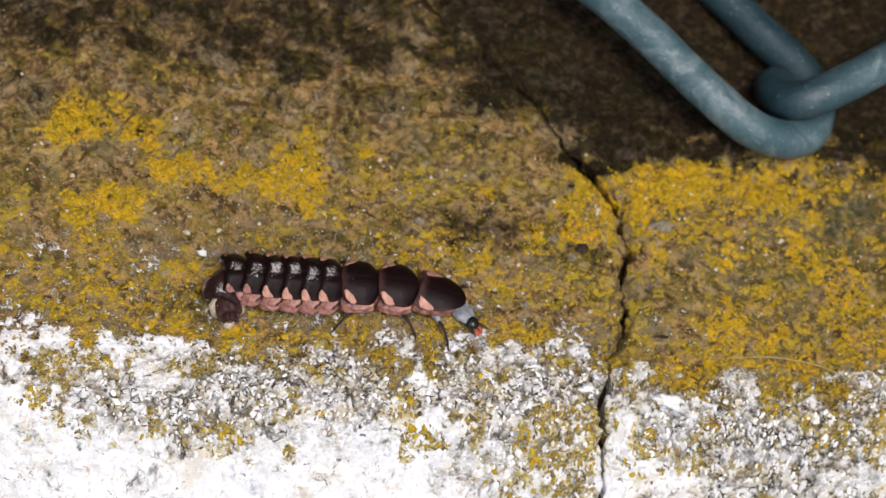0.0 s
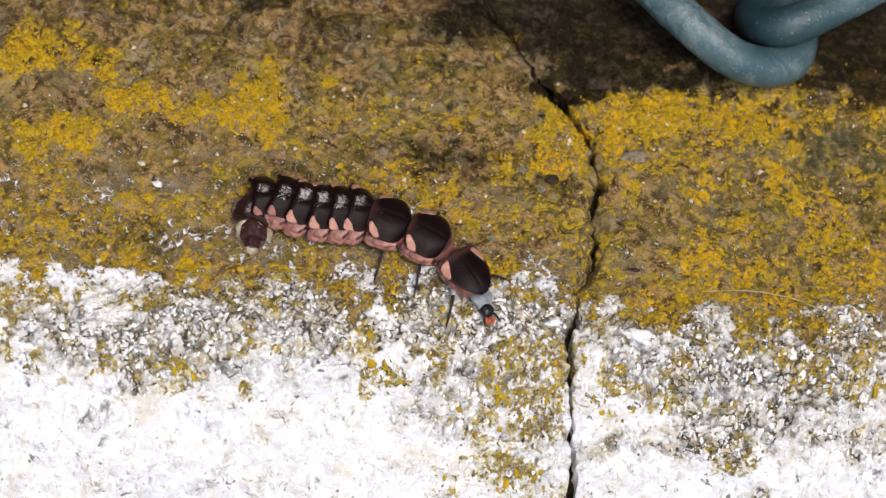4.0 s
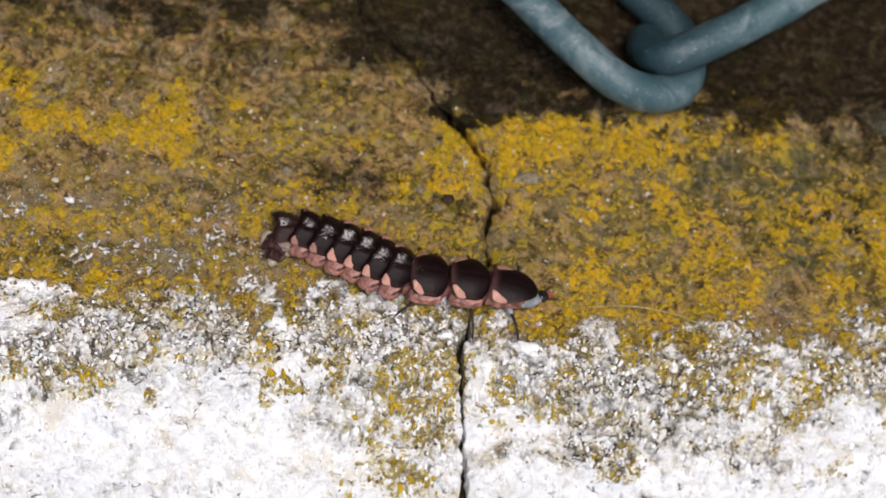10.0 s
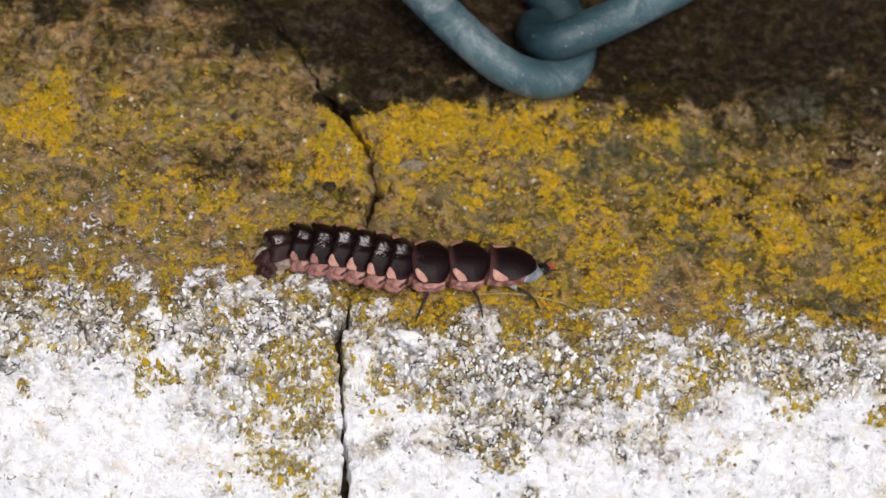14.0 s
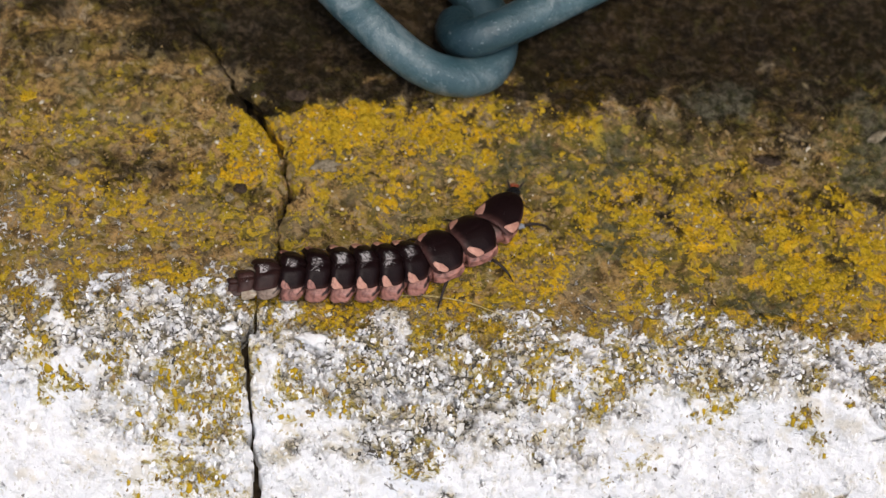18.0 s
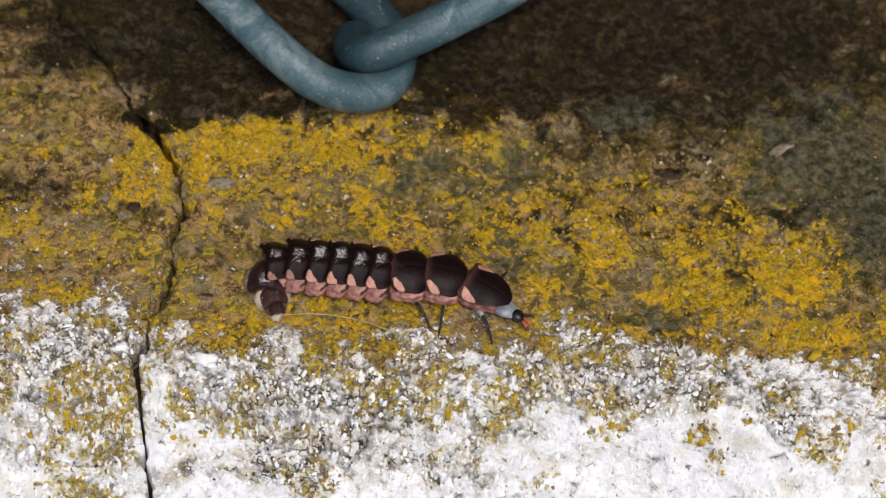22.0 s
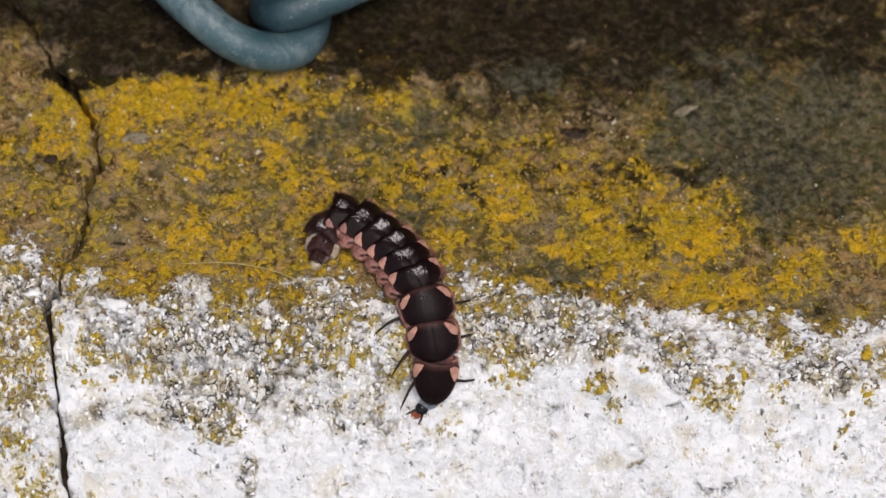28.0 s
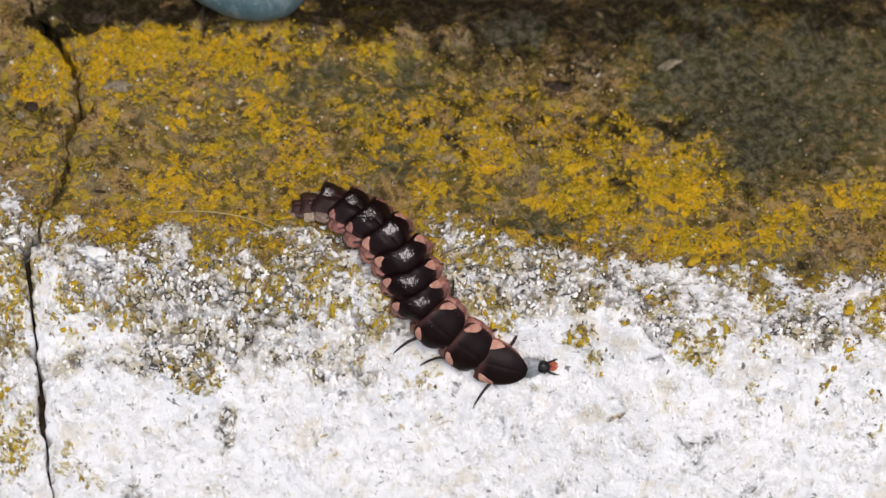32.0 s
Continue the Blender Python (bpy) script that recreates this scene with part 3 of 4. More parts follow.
def surface(x, y):
    """Height and cover of the concrete at a place: yellow, white, dark, green, pit, speck."""
    down = fall(x, y)
    # cover patches are spread along the slope
    y = y + (115 + y) * down / (180 - down)
    wx = x + 2.0 * (grainy(x, y, 2.6, 5, 3) - 0.5) * 2
    wy = y + 1.9 * (grainy(x, y, 2.4, 9, 3) - 0.5) * 2
    edge = np.interp(x, [p[0] for p in WHITE_EDGE], [p[1] for p in WHITE_EDGE])
    below = edge - wy
    white = np.clip(0.47 + below * 0.19 + 0.95 * (grainy(x, y, 1.3, 41, 4) - 0.5), 0, 1)
    speck = 0.14 + 1.15 * patches(wx, wy, PITTED_A + PITTED_B + PITTED_C) + 0.45 * np.exp(-((below - 2.5) / 3.0) ** 2) * (0.3 + 0.7 * ease(x, 1.0, 9.0))
    field = 1 - ease(y, 0.0, 9.0) * 0.65
    near = 1 - ease(y, -9.0, -2.0)
    yellow = (0.15 + 0.20 * near + 0.09 * near * (1 - ease(x, 30, 42)) + 0.15 * ease(x, 40, 44) * ease(-y, -3, 3)) * field * (1 - 0.8 * ease(x, 66, 76) * ease(y, -9, -3)) * (1 - 0.85 * ease(x, 82, 88) * ease(y, -14, -9)) * (1 - ease(below, -0.5, 2.0)) * ease(grainy(x, y, 3.2, 31, 5), 0.30 - 0.08 * near, 0.60)
    yellow = np.maximum(yellow, (0.46 + 0.85 * grainy(x, y, 1.3, 33, 4)) * (1 - 0.4 * ease(y, -4.0, 4.0)) * np.maximum.reduce([patches(wx, wy, LICHEN_A + LICHEN_I), 0.74 * patches(wx, wy, LICHEN_B + LICHEN_D), 0.92 * patches(wx, wy, LICHEN_C + LICHEN_E + LICHEN_F + LICHEN_G + LICHEN_H)]))
    belt = ease(below, -1.5, 0.5) * (1 - ease(below, 8.0, 13.0))
    yellow = np.maximum(yellow, 0.60 * belt * ease(grainy(x, y, 1.7, 77, 5), 0.50, 0.66))
    yellow = np.maximum(yellow, 0.50 * np.exp(-((below - 0.5) / 2.6) ** 2) * ease(grainy(x, y, 2.2, 79, 3), 0.42, 0.62))
    yellow = np.minimum(yellow, 1.0 - 0.42 * ease(below, -1.0, 1.5))
    # darker towards the fence: dirt with the shade back there painted in
    dark = patches(wx, wy, DIRT_SHADE_A + DIRT_SHADE_B) + 1.05 * ease(y + 6.0 * (grainy(x, y, 3.5, 93, 4) - 0.5), -5.0, 6.0) * (0.36 + 0.64 * ease(x - np.interp(y, JY, JX), 0.0, 4.0) - 0.46 * ease(x, 66, 82))
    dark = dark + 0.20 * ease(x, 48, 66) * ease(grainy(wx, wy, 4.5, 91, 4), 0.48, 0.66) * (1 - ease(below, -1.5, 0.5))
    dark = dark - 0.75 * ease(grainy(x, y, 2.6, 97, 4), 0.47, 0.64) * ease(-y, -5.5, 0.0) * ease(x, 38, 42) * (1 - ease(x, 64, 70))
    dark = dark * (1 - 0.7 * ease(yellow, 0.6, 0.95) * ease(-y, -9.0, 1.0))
    green = 1.4 * patches(wx, wy, MOSS, 1.9) + (0.55 + 0.2 * ease(x, 44, 56)) * ease(grainy(x, y, 5.0, 51, 4), 0.46, 0.66) * (below < 0)
    white = np.maximum(white, 0.20 * ease(-y, 5.0, 13.0) + (0.12 + 0.09 * ease(-y, 6.0, 12.0)) * (1 - ease(x, 24, 40)))
    white = white * (1 - 0.95 * np.clip(yellow - 0.15, 0, 1))
    n = grainy(x, y, 0.75, 3, 3)
    line = 1 - ease(np.abs(n - 0.5), 0.0, 0.05 + 0.10 * np.clip(speck, 0, 1))
    pit = line * ease(speck + 0.9 * (grainy(x, y, 1.1, 13, 2) - 0.5), 0.30, 0.75) * ease(below, -0.5, 1.0)
    h = 0.6 * (grainy(x, y, 5.0, 61, 3) - 0.5) + 0.75 * ease(below, 3.0, 9.0) * (grainy(x, y, 2.4, 67, 2) - 0.5) + 0.55 * (grainy(x, y, 0.9, 62, 4) - 0.5)
    h = h + 0.28 * ease(below, -0.6, 0.8) * (0.4 + 0.6 * grainy(x, y, 0.7, 64, 2)) - 0.45 * pit
    h = h + 0.46 * np.clip(yellow, 0, 1) * grainy(x, y, 0.45, 65, 2) - 0.35 * np.clip(dark - 1.0, 0, 1)
    return h + down, yellow, white, dark, green, 0.8 * pit, np.clip(0.85 * speck, 0, 1)


def joint_x(y):
    return np.interp(y, JY, JX) + 1.0 * (grainy(y * 0 + 3.1, y, 1.3, 21, 4) - 0.5) + 0.45 * (grainy(y * 0 + 1.7, y, 0.45, 22, 2) - 0.5)


def joint_half(y):
    w = 0.04 + 0.30 * ease(grainy(y * 0 + 8.8, y, 2.1, 23, 3), 0.30, 0.78)
    w = w + 0.50 * np.exp(-((y + 2.1) / 0.9) ** 2) + 0.05 * ease(-y, 17.0, 20.0)
    return w * (1 - 0.55 * ease(y, -1.0, 3.0))


STEP = 0.15
ROWS = np.concatenate([np.arange(-41, -22, 0.11), np.arange(-22, 20, STEP), [22, 26, 34, 50, 80, 94]])


def coping_slab(name, fine, coarse, left):
    """One slab: fine where it is seen, its end following the worn joint."""
    y = ROWS[:, None]
    jx, jw = joint_x(y), joint_half(y)
    n = int((fine[1] - fine[0]) / STEP)
    u = np.linspace(0, 1, n)[None]
    x = fine[0] + (jx - jw - fine[0]) * u if left else jx + jw + (fine[1] - jx - jw) * u
    far = np.array(coarse)[None] + 0 * y
    x = np.concatenate([far, x], 1) if left else np.concatenate([x, far], 1)
    y = y + 0 * x
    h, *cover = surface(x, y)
    gap = np.abs(x - jx) - jw
    h = h - 0.42 * np.exp(-((gap / 0.35) ** 2))
    lips = [(x[:, -1:] if left else x[:, :1], d) for d in (0.5, 2.0, 9.0)]
    wall = [(np.full_like(a, 1) * a, fall(a, ROWS[:, None]) - d) for a, d in lips]
    deep = [cover_i[:, -1:] if left else cover_i[:, :1] for cover_i in cover]
    if left:
        x = np.concatenate([x, *[a for a, _ in wall]], 1)
        h = np.concatenate([h, *[d for _, d in wall]], 1)
        cover = [np.concatenate([c, *[k] * 3], 1) for c, k in zip(cover, deep)]
    else:
        x = np.concatenate([*[a for a, _ in wall[::-1]], x], 1)
        h = np.concatenate([*[d for _, d in wall[::-1]], h], 1)
        cover = [np.concatenate([*[k] * 3, c], 1) for c, k in zip(cover, deep)]
    y = ROWS[:, None] + 0 * x
    # front, back and outer faces of the slab
    for row in (0, -1):
        x = np.concatenate([x[:1], x] if row == 0 else [x, x[-1:]], 0)
        y = np.concatenate([y[:1], y] if row == 0 else [y, y[-1:]], 0)
        low = np.full_like(h[:1], -45.0)
        h = np.concatenate([low, h] if row == 0 else [h, low], 0)
        cover = [np.concatenate([c[:1], c] if row == 0 else [c, c[-1:]], 0) for c in cover]
    verts = np.stack([x, y, h], -1).reshape(-1, 3) * MM
    ob = from_arrays(name, verts, grid_faces(*x.shape), CONCRETE)
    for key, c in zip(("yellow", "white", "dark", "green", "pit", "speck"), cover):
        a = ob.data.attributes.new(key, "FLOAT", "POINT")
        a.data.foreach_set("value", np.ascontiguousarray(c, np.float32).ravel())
    return ob


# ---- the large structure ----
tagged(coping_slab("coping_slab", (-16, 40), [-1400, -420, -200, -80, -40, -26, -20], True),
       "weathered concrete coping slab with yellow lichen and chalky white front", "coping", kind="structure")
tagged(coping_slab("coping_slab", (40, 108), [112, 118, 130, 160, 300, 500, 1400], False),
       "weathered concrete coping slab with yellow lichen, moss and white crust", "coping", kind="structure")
bed_y = np.array([-39, -35, -31, -29, -27, -25, -23, -21, -10, 20, 93.0])
bed_z = fall(bed_y * 0 + 38, bed_y) - 2.4
bed = np.stack([np.stack([bed_y * 0 + x, bed_y, z], -1) for x, z in ((18, bed_z - 18), (18.5, bed_z), (57.5, bed_z), (58, bed_z - 18))], 1)
tagged(from_arrays("joint_bed", bed.reshape(-1, 3) * MM, grid_faces(len(bed_y), 4), EARTH), "dark earth bed in the joint between the slabs", "joint", kind="structure")
tagged(part("wall_garden", box((-1400, -38, -420), (1400, 93, -44.5), 3), MASONRY), "grey rendered garden wall under the coping slabs", "wall", kind="structure")
# added out of view: keeps sky light off the rear of the slabs
tagged(part("shade_wall", box((-1400, 36, -0.6), (1400, 92, 700), 3), DARKWALL), "unseen dark wall added behind the fence to block the sky", "wall", kind="structure")
bm = bmesh.new()
bmesh.ops.create_grid(bm, x_segments=8, y_segments=8, size=400)
for v in bm.verts:
    v.co.z = -0.42
tagged(part("ground", bm, FIELD), "short green grass at the foot of the wall", "ground", kind="structure")


# ---- loose grains on the slabs ----
def scatter(name, count, chance, make, material, seed):
    """Small solid grains strewn by chance over the seen stretch, one mesh of many islands."""
    rng = np.random.default_rng(seed)
    shape, faces = make
    tries = count * 12
    x, y = rng.uniform(-13, 105, tries), rng.uniform(-37, 16, tries)
    h, yellow, white, dark, green, pit, speck = surface(x, y)
    gap = np.abs(x - joint_x(y)) - joint_half(y)
    keep = (rng.random(len(x)) < chance(yellow, white, np.maximum(dark, 0.5 * green), speck, pit, y)) & (gap > 0.3)
    x, y, h = x[keep][:count], y[keep][:count], h[keep][:count]
    k = len(x)
    turn, tip = rng.uniform(0, 6.28, k), rng.normal(0, 0.45, (2, k))
    size = rng.lognormal(0, 0.35, k)[:, None, None]
    v = shape[None] * size * rng.uniform(0.55, 1.45, (k, len(shape), 3))
    c, s = np.cos(turn)[:, None], np.sin(turn)[:, None]
    v = np.stack([c * v[..., 0] - s * v[..., 1], s * v[..., 0] + c * v[..., 1], v[..., 2] + tip[0][:, None] * v[..., 0] + tip[1][:, None] * v[..., 1]], -1)
    v[..., 2] += (fall(x, y + 0.5) - fall(x, y - 0.5))[:, None] * v[..., 1]
    v = (v + np.stack([x, y, h], -1)[:, None]) * MM
    f = (faces[None] + (np.arange(k) * len(shape))[:, None, None]).reshape(-1, 3)
    return tagged(from_arrays(name, v.reshape(-1, 3), f, material), kind="stuff")


def ball_shape(r, flat=0.75):
    bm = bmesh.new()
    bmesh.ops.create_icosphere(bm, subdivisions=1, radius=r)
    v = np.array([q.co for q in bm.verts]) * (1, 1, flat)
    f = np.array([[q.index for q in p.verts] for p in bm.faces])
    bm.free()
    return v, f


def chip_shape(r, thick):
    ang = np.linspace(0, 2 * math.pi, 7)[:6]
    ring = np.stack([np.cos(ang) * r, np.sin(ang) * r * 0.7, 0 * ang], -1)
    v = np.concatenate([ring - (0, 0, thick), ring * 0.85 + (0, 0, thick)])
    f = [(6, 6 + i, 7 + i) for i in range(1, 5)]
    for i in range(6):
        j = (i + 1) % 6
        f += [(i, j, 6 + j), (i, 6 + j, 6 + i)]
    return v, np.array(f)


tagged(scatter("lichen_crust", 30000, lambda ye, wh, da, sp, pi, y: ease(ye, 0.25, 0.75) * 0.30 * (1 - np.clip(1.3 * da, 0, 0.97)) * (1 - 0.95 * wh), chip_shape(0.125, 0.035), LICHEN, 11),
       "crumbly orange-yellow lichen grains on the concrete", "lichen")
tagged(scatter("grit", 16000, lambda ye, wh, da, sp, pi, y: 0.22 * (1 - wh) * (1 - np.clip(1.4 * da, 0, 0.995)) * (1 - 0.9 * ease(y, -5.0, 1.0)), ball_shape(0.10, 0.6), GRIT, 12),
       "fine olive and brown grit on the concrete", "grit")
tagged(scatter("white_flakes", 9500, lambda ye, wh, da, sp, pi, y: 0.6 * ease(wh, 0.4, 0.9) * (1 - pi) * (0.25 + 0.75 * sp), chip_shape(0.135, 0.02), FLAKE, 13),
       "chalky white flakes of crust on the slab edge", "flakes")
tagged(scatter("dark_specks", 3200, lambda ye, wh, da, sp, pi, y: 0.5 * ease(wh, 0.4, 0.9) * pi * sp, ball_shape(0.11, 0.5), SOOT, 14),
       "black grit caught between the white flakes", "grit")


def ground_z(x, y):
    return float(surface(np.array([x]), np.array([y]))[0][0])


def lying(name, bm, material, x, y, label, category, lift=0.0, turn=0.0):
    ob = part(name, bm, material)
    ob.matrix_world = at_mm(x, y, ground_z(x, y) + lift, 0, 0, turn)
    return tagged(ob, label, category)


lying("pebble", blob(0.95, 0.55, 0.30, 0.6, 1), STONE, 43.4, -6.9, "pale buff flat pebble stuck in yellow lichen", "pebble", 0.1, 8)
lying("stone_chip", blob(0.95, 0.33, 0.2, 0.5, 2), STONE, 85.6, -2.5, "pale grey stone chip on dark mossy concrete", "stone", 0.08, 28)
lying("stone_chip", blob(0.4, 0.35, 0.25, 0.3, 3), STONE, 24.7, -7.4, "small pale stone chip on dark concrete", "stone", 0.08, 10)
lying("white_chip", blob(1.0, 0.6, 0.2, 0.9, 4), FLAKE, 42.9, -21.9, "bright white chip of crust on the slab", "flake", 0.12, -10)
lying("white_chip", blob(0.5, 0.35, 0.2, 0.9, 5), FLAKE, 36.9, -21.0, "rounded white chip of crust at the joint", "flake", 0.1, 15)
lying("white_chip", blob(0.35, 0.26, 0.16, 0.7, 20), FLAKE, 8.4, -10.8, "small white crumb of crust on lichen", "flake", 0.06, 0)
lying("stone_chip", blob(0.22, 0.17, 0.10, 0.7, 22), STONE, 9.5, 4.2, "tiny pale grain of stone on brown concrete", "stone", 0.06, 94)
lying("stone_chip", blob(0.40, 0.30, 0.18, 0.7, 24), STONE, 35.0, -8.5, "pale buff chip of stone beside the joint", "stone", 0.06, 8)
lying("stone_chip", blob(0.36, 0.27, 0.16, 0.7, 25), STONE, 36.4, -10.0, "grey chip of stone beside the joint", "stone", 0.06, 55)
lying("white_chip", blob(0.36, 0.27, 0.12, 0.7, 26), STONE, 32.6, -14.3, "pale stone crumb on olive lichen", "stone", 0.06, 102)
lying("white_chip", blob(0.80, 0.60, 0.16, 0.9, 27), FLAKE, 24.2, -20.6, "broad white flake of crust", "flake", 0.06, 149)
lying("white_chip", blob(0.30, 0.22, 0.14, 0.7, 28), STONE, 75.0, -18.2, "pale stone crumb at the crust edge", "stone", 0.06, 16)
lying("white_chip", blob(0.30, 0.22, 0.14, 0.7, 29), STONE, 80.3, -17.8, "pale stone crumb among yellow lichen", "stone", 0.06, 63)
lying("plant_crumb", blob(1.05, 0.6, 0.25, 0.4, 6), SPECKMAT, 41.3, -0.3, "dark brown crumb of plant matter", "debris", 0.05, 12)
lying("plant_crumb", blob(1.1, 0.35, 0.2, 0.4, 7), SPECKMAT, 77.1, -4.9, "dark brown crumb of plant matter among lichen", "debris", 0.06, -8)
lying("plant_crumb", blob(0.42, 0.13, 0.10, 0.4, 8), SPECKMAT, 43.0, -16.5, "tiny black crumb of plant matter", "debris", 0.06, -4)
lying("plant_crumb", blob(0.3, 0.26, 0.2, 0.4, 9), SPECKMAT, 38.5, -0.6, "tiny brown crumb beside the joint", "debris", 0.05)
lying("plant_crumb", blob(0.55, 0.4, 0.2, 0.4, 10), SPECKMAT, 37.2, -9.2, "reddish brown crumb of plant matter", "debris", 0.05)
straw = part("straw", tube([(47.6, -18.3, 0.55), (51.1, -18.2, 0.75), (54.4, -18.7, 0.7), (57.3, -19.8, 0.5)], [0.03, 0.05, 0.045, 0.03], 8), STRAWMAT)
tagged(straw, "thin dry yellow grass stalk on the slab", "straw")
berry = new("berry")
berry.location = Vector((80.9, 12.6, ground_z(80.9, 12.6) + 1.5)) * MM
part("flesh", blob(1.55, 1.5, 1.5, 0.03, 4), ORANGE, berry)
part("stalk", tube([(0.2, 1.2, 0.6), (0.6, 2.4, 0.5), (1.4, 3.6, 0.1)], [0.22, 0.16, 0.14], 8), SPECKMAT, berry)
tagged(berry, "small round orange-red berry lying behind the fence", "berry")

# ---- fence ----
fence = new("chain_link_fence")
fence.location = Vector((53.5, 1.5, 0.2)) * MM


def strand(points, fade, label=""):
    """A length of wire; fade: its tone from painted shade (0) to pale coating (1), from its first point to its last."""
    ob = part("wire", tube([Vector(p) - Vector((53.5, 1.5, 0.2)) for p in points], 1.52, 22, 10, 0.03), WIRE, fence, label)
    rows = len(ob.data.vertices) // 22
    note(ob, "lit_share", np.repeat(np.interp(np.linspace(0, 1, rows), np.linspace(0, 1, len(fade)), fade), 22))


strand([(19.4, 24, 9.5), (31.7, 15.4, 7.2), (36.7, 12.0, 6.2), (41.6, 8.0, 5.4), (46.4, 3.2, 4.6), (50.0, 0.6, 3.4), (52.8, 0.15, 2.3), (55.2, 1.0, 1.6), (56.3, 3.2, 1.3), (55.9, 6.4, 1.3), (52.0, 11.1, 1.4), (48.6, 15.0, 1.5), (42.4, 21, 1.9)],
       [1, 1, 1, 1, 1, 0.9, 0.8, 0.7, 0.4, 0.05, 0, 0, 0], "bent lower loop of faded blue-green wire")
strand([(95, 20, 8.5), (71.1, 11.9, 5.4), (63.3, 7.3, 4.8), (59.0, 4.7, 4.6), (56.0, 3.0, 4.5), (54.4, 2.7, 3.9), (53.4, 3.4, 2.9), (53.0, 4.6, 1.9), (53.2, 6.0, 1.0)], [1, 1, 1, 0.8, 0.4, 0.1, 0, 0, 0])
tagged(fence, "faded blue-green plastic-coated chain-link fence wire on the slab", "fence")

# ---- the larva ----
larva = new("glow_worm_larva")
tagged(larva, "dark brown glow-worm larva with salmon-pink corner spots, crawling", "insect larva")
# name, half width, half length, crown height of each body ring from front to tail
RINGS = [("pronotum", 1.72, 1.80, 1.02), ("thorax_ring", 1.92, 1.50, 1.26), ("thorax_ring", 2.00, 1.45, 1.32)]
RINGS += [("abdomen_ring", w, 1.10, c) for w, c in ((2.05, 1.42), (2.08, 1.46), (2.08, 1.46), (2.03, 1.42), (1.95, 1.36), (1.78, 1.22), (1.46, 0.98))]
RINGS += [("abdomen_ring", 0.98, 0.86, 0.62), ("tail_ring", 0.58, 0.6, 0.42)]


def soft(v, lo, hi):
    return float(ease(np.array(float(v)), lo, hi))


def outline(kind, u):
    """Half width of a back plate along its length, u from rear (-1) to front (1)."""
    if kind == "pronotum":
        return max(1 - max((u + 0.72) / 1.76, 0) ** 2.1, 0.02) ** 0.66 * (1 - 0.16 * max((-u - 0.7) / 0.3, 0) ** 2)
    if kind == "thorax_ring":
        return 1 - 0.38 * max(u, 0) ** 3.6 - 0.20 * max(-u, 0) ** 6
    return 0.96 - 0.30 * max(u + 0.15, 0) ** 1.7 + 0.07 * soft(-u, 0.1, 0.7) - 0.16 * max(-u, 0) ** 7


def plate_point(kind, hw, hl, crown, u, v, lift=0.0):
    """A point of a back plate: u from rear (-1) to front (1), v across (-1 to 1)."""
    wide, edge, rear, front = abs(v), soft(abs(v), 0.5, 1.0), max(-u, 0.0), max(u, 0.0)
    narrow = outline(kind, u)
    furrow = 0.07 * math.exp(-((v / 0.07) ** 2)) * (1 - u**4)
    if kind == "pronotum":
        x = hl * u + 0.10 * hl - 0.06 * hl * wide**3 * rear
        y = 0.96 * hw * v * narrow
        z = crown * (1 - 0.66 * (wide * narrow) ** 2.1) - 0.50 * front**2 - 0.4 * furrow
    elif kind == "thorax_ring":
        x = hl * u * (1 - 0.16 * wide**4)
        y = 0.93 * hw * v * narrow
        z = crown * (1 - 0.62 * wide**2.2) + 0.10 * rear - 0.16 * rear**5 - 0.36 * front**2 - 0.6 * furrow
    else:
        x = hl * u - 0.20 * hl * edge * rear + 0.14 * hl * rear * math.exp(-((v / 0.22) ** 2)) - 0.25 * hl * edge * front
        y = 0.92 * hw * v * narrow
        z = crown * (1 - 0.62 * wide**2.2) + 0.20 * rear - 0.20 * rear**6 + 0.10 * edge * rear - 0.50 * front**1.6 - furrow
        z += 0.09 * math.exp(-(((wide - 0.42) / 0.2) ** 2)) * (1 - u * u)
    up = Vector((0.0, 0.75 * v * wide, 1.0)).normalized()
    return (Vector((x, y, z)) + up * lift) * MM


def sheet(f, nu, nv, thick):
    """A closed thin shell over a grid of points; f(u, v, lift)."""
    bm = bmesh.new()
    rows = {}
    for side, lift in ((0, 0.0), (1, -thick)):
        rows[side] = [[bm.verts.new(f(-1 + 2 * i / nu, -1 + 2 * j / nv, lift)) for j in range(nv + 1)] for i in range(nu + 1)]
    for i in range(nu):
        for j in range(nv):
            a, b = rows[0], rows[1]
            bm.faces.new((a[i][j], a[i + 1][j], a[i + 1][j + 1], a[i][j + 1]))
            bm.faces.new((b[i][j], b[i][j + 1], b[i + 1][j + 1], b[i + 1][j]))
    rim = [(i, 0) for i in range(nu)] + [(nu, j) for j in range(nv)] + [(i, nv) for i in range(nu, 0, -1)] + [(0, j) for j in range(nv, 0, -1)]
    for p, q in zip(rim, rim[1:] + rim[:1]):
        bm.faces.new((rows[0][p[0]][p[1]], rows[1][p[0]][p[1]], rows[1][q[0]][q[1]], rows[0][q[0]][q[1]]))
    bmesh.ops.recalc_face_normals(bm, faces=bm.faces[:])
    return bm


def shell_uv(nu, nv):
    """u and v of the points of a sheet, in their order."""
    u, v = np.meshgrid(np.linspace(-1, 1, nu + 1), np.linspace(-1, 1, nv + 1), indexing="ij")
    return np.tile(u.ravel(), 2), np.tile(v.ravel(), 2)


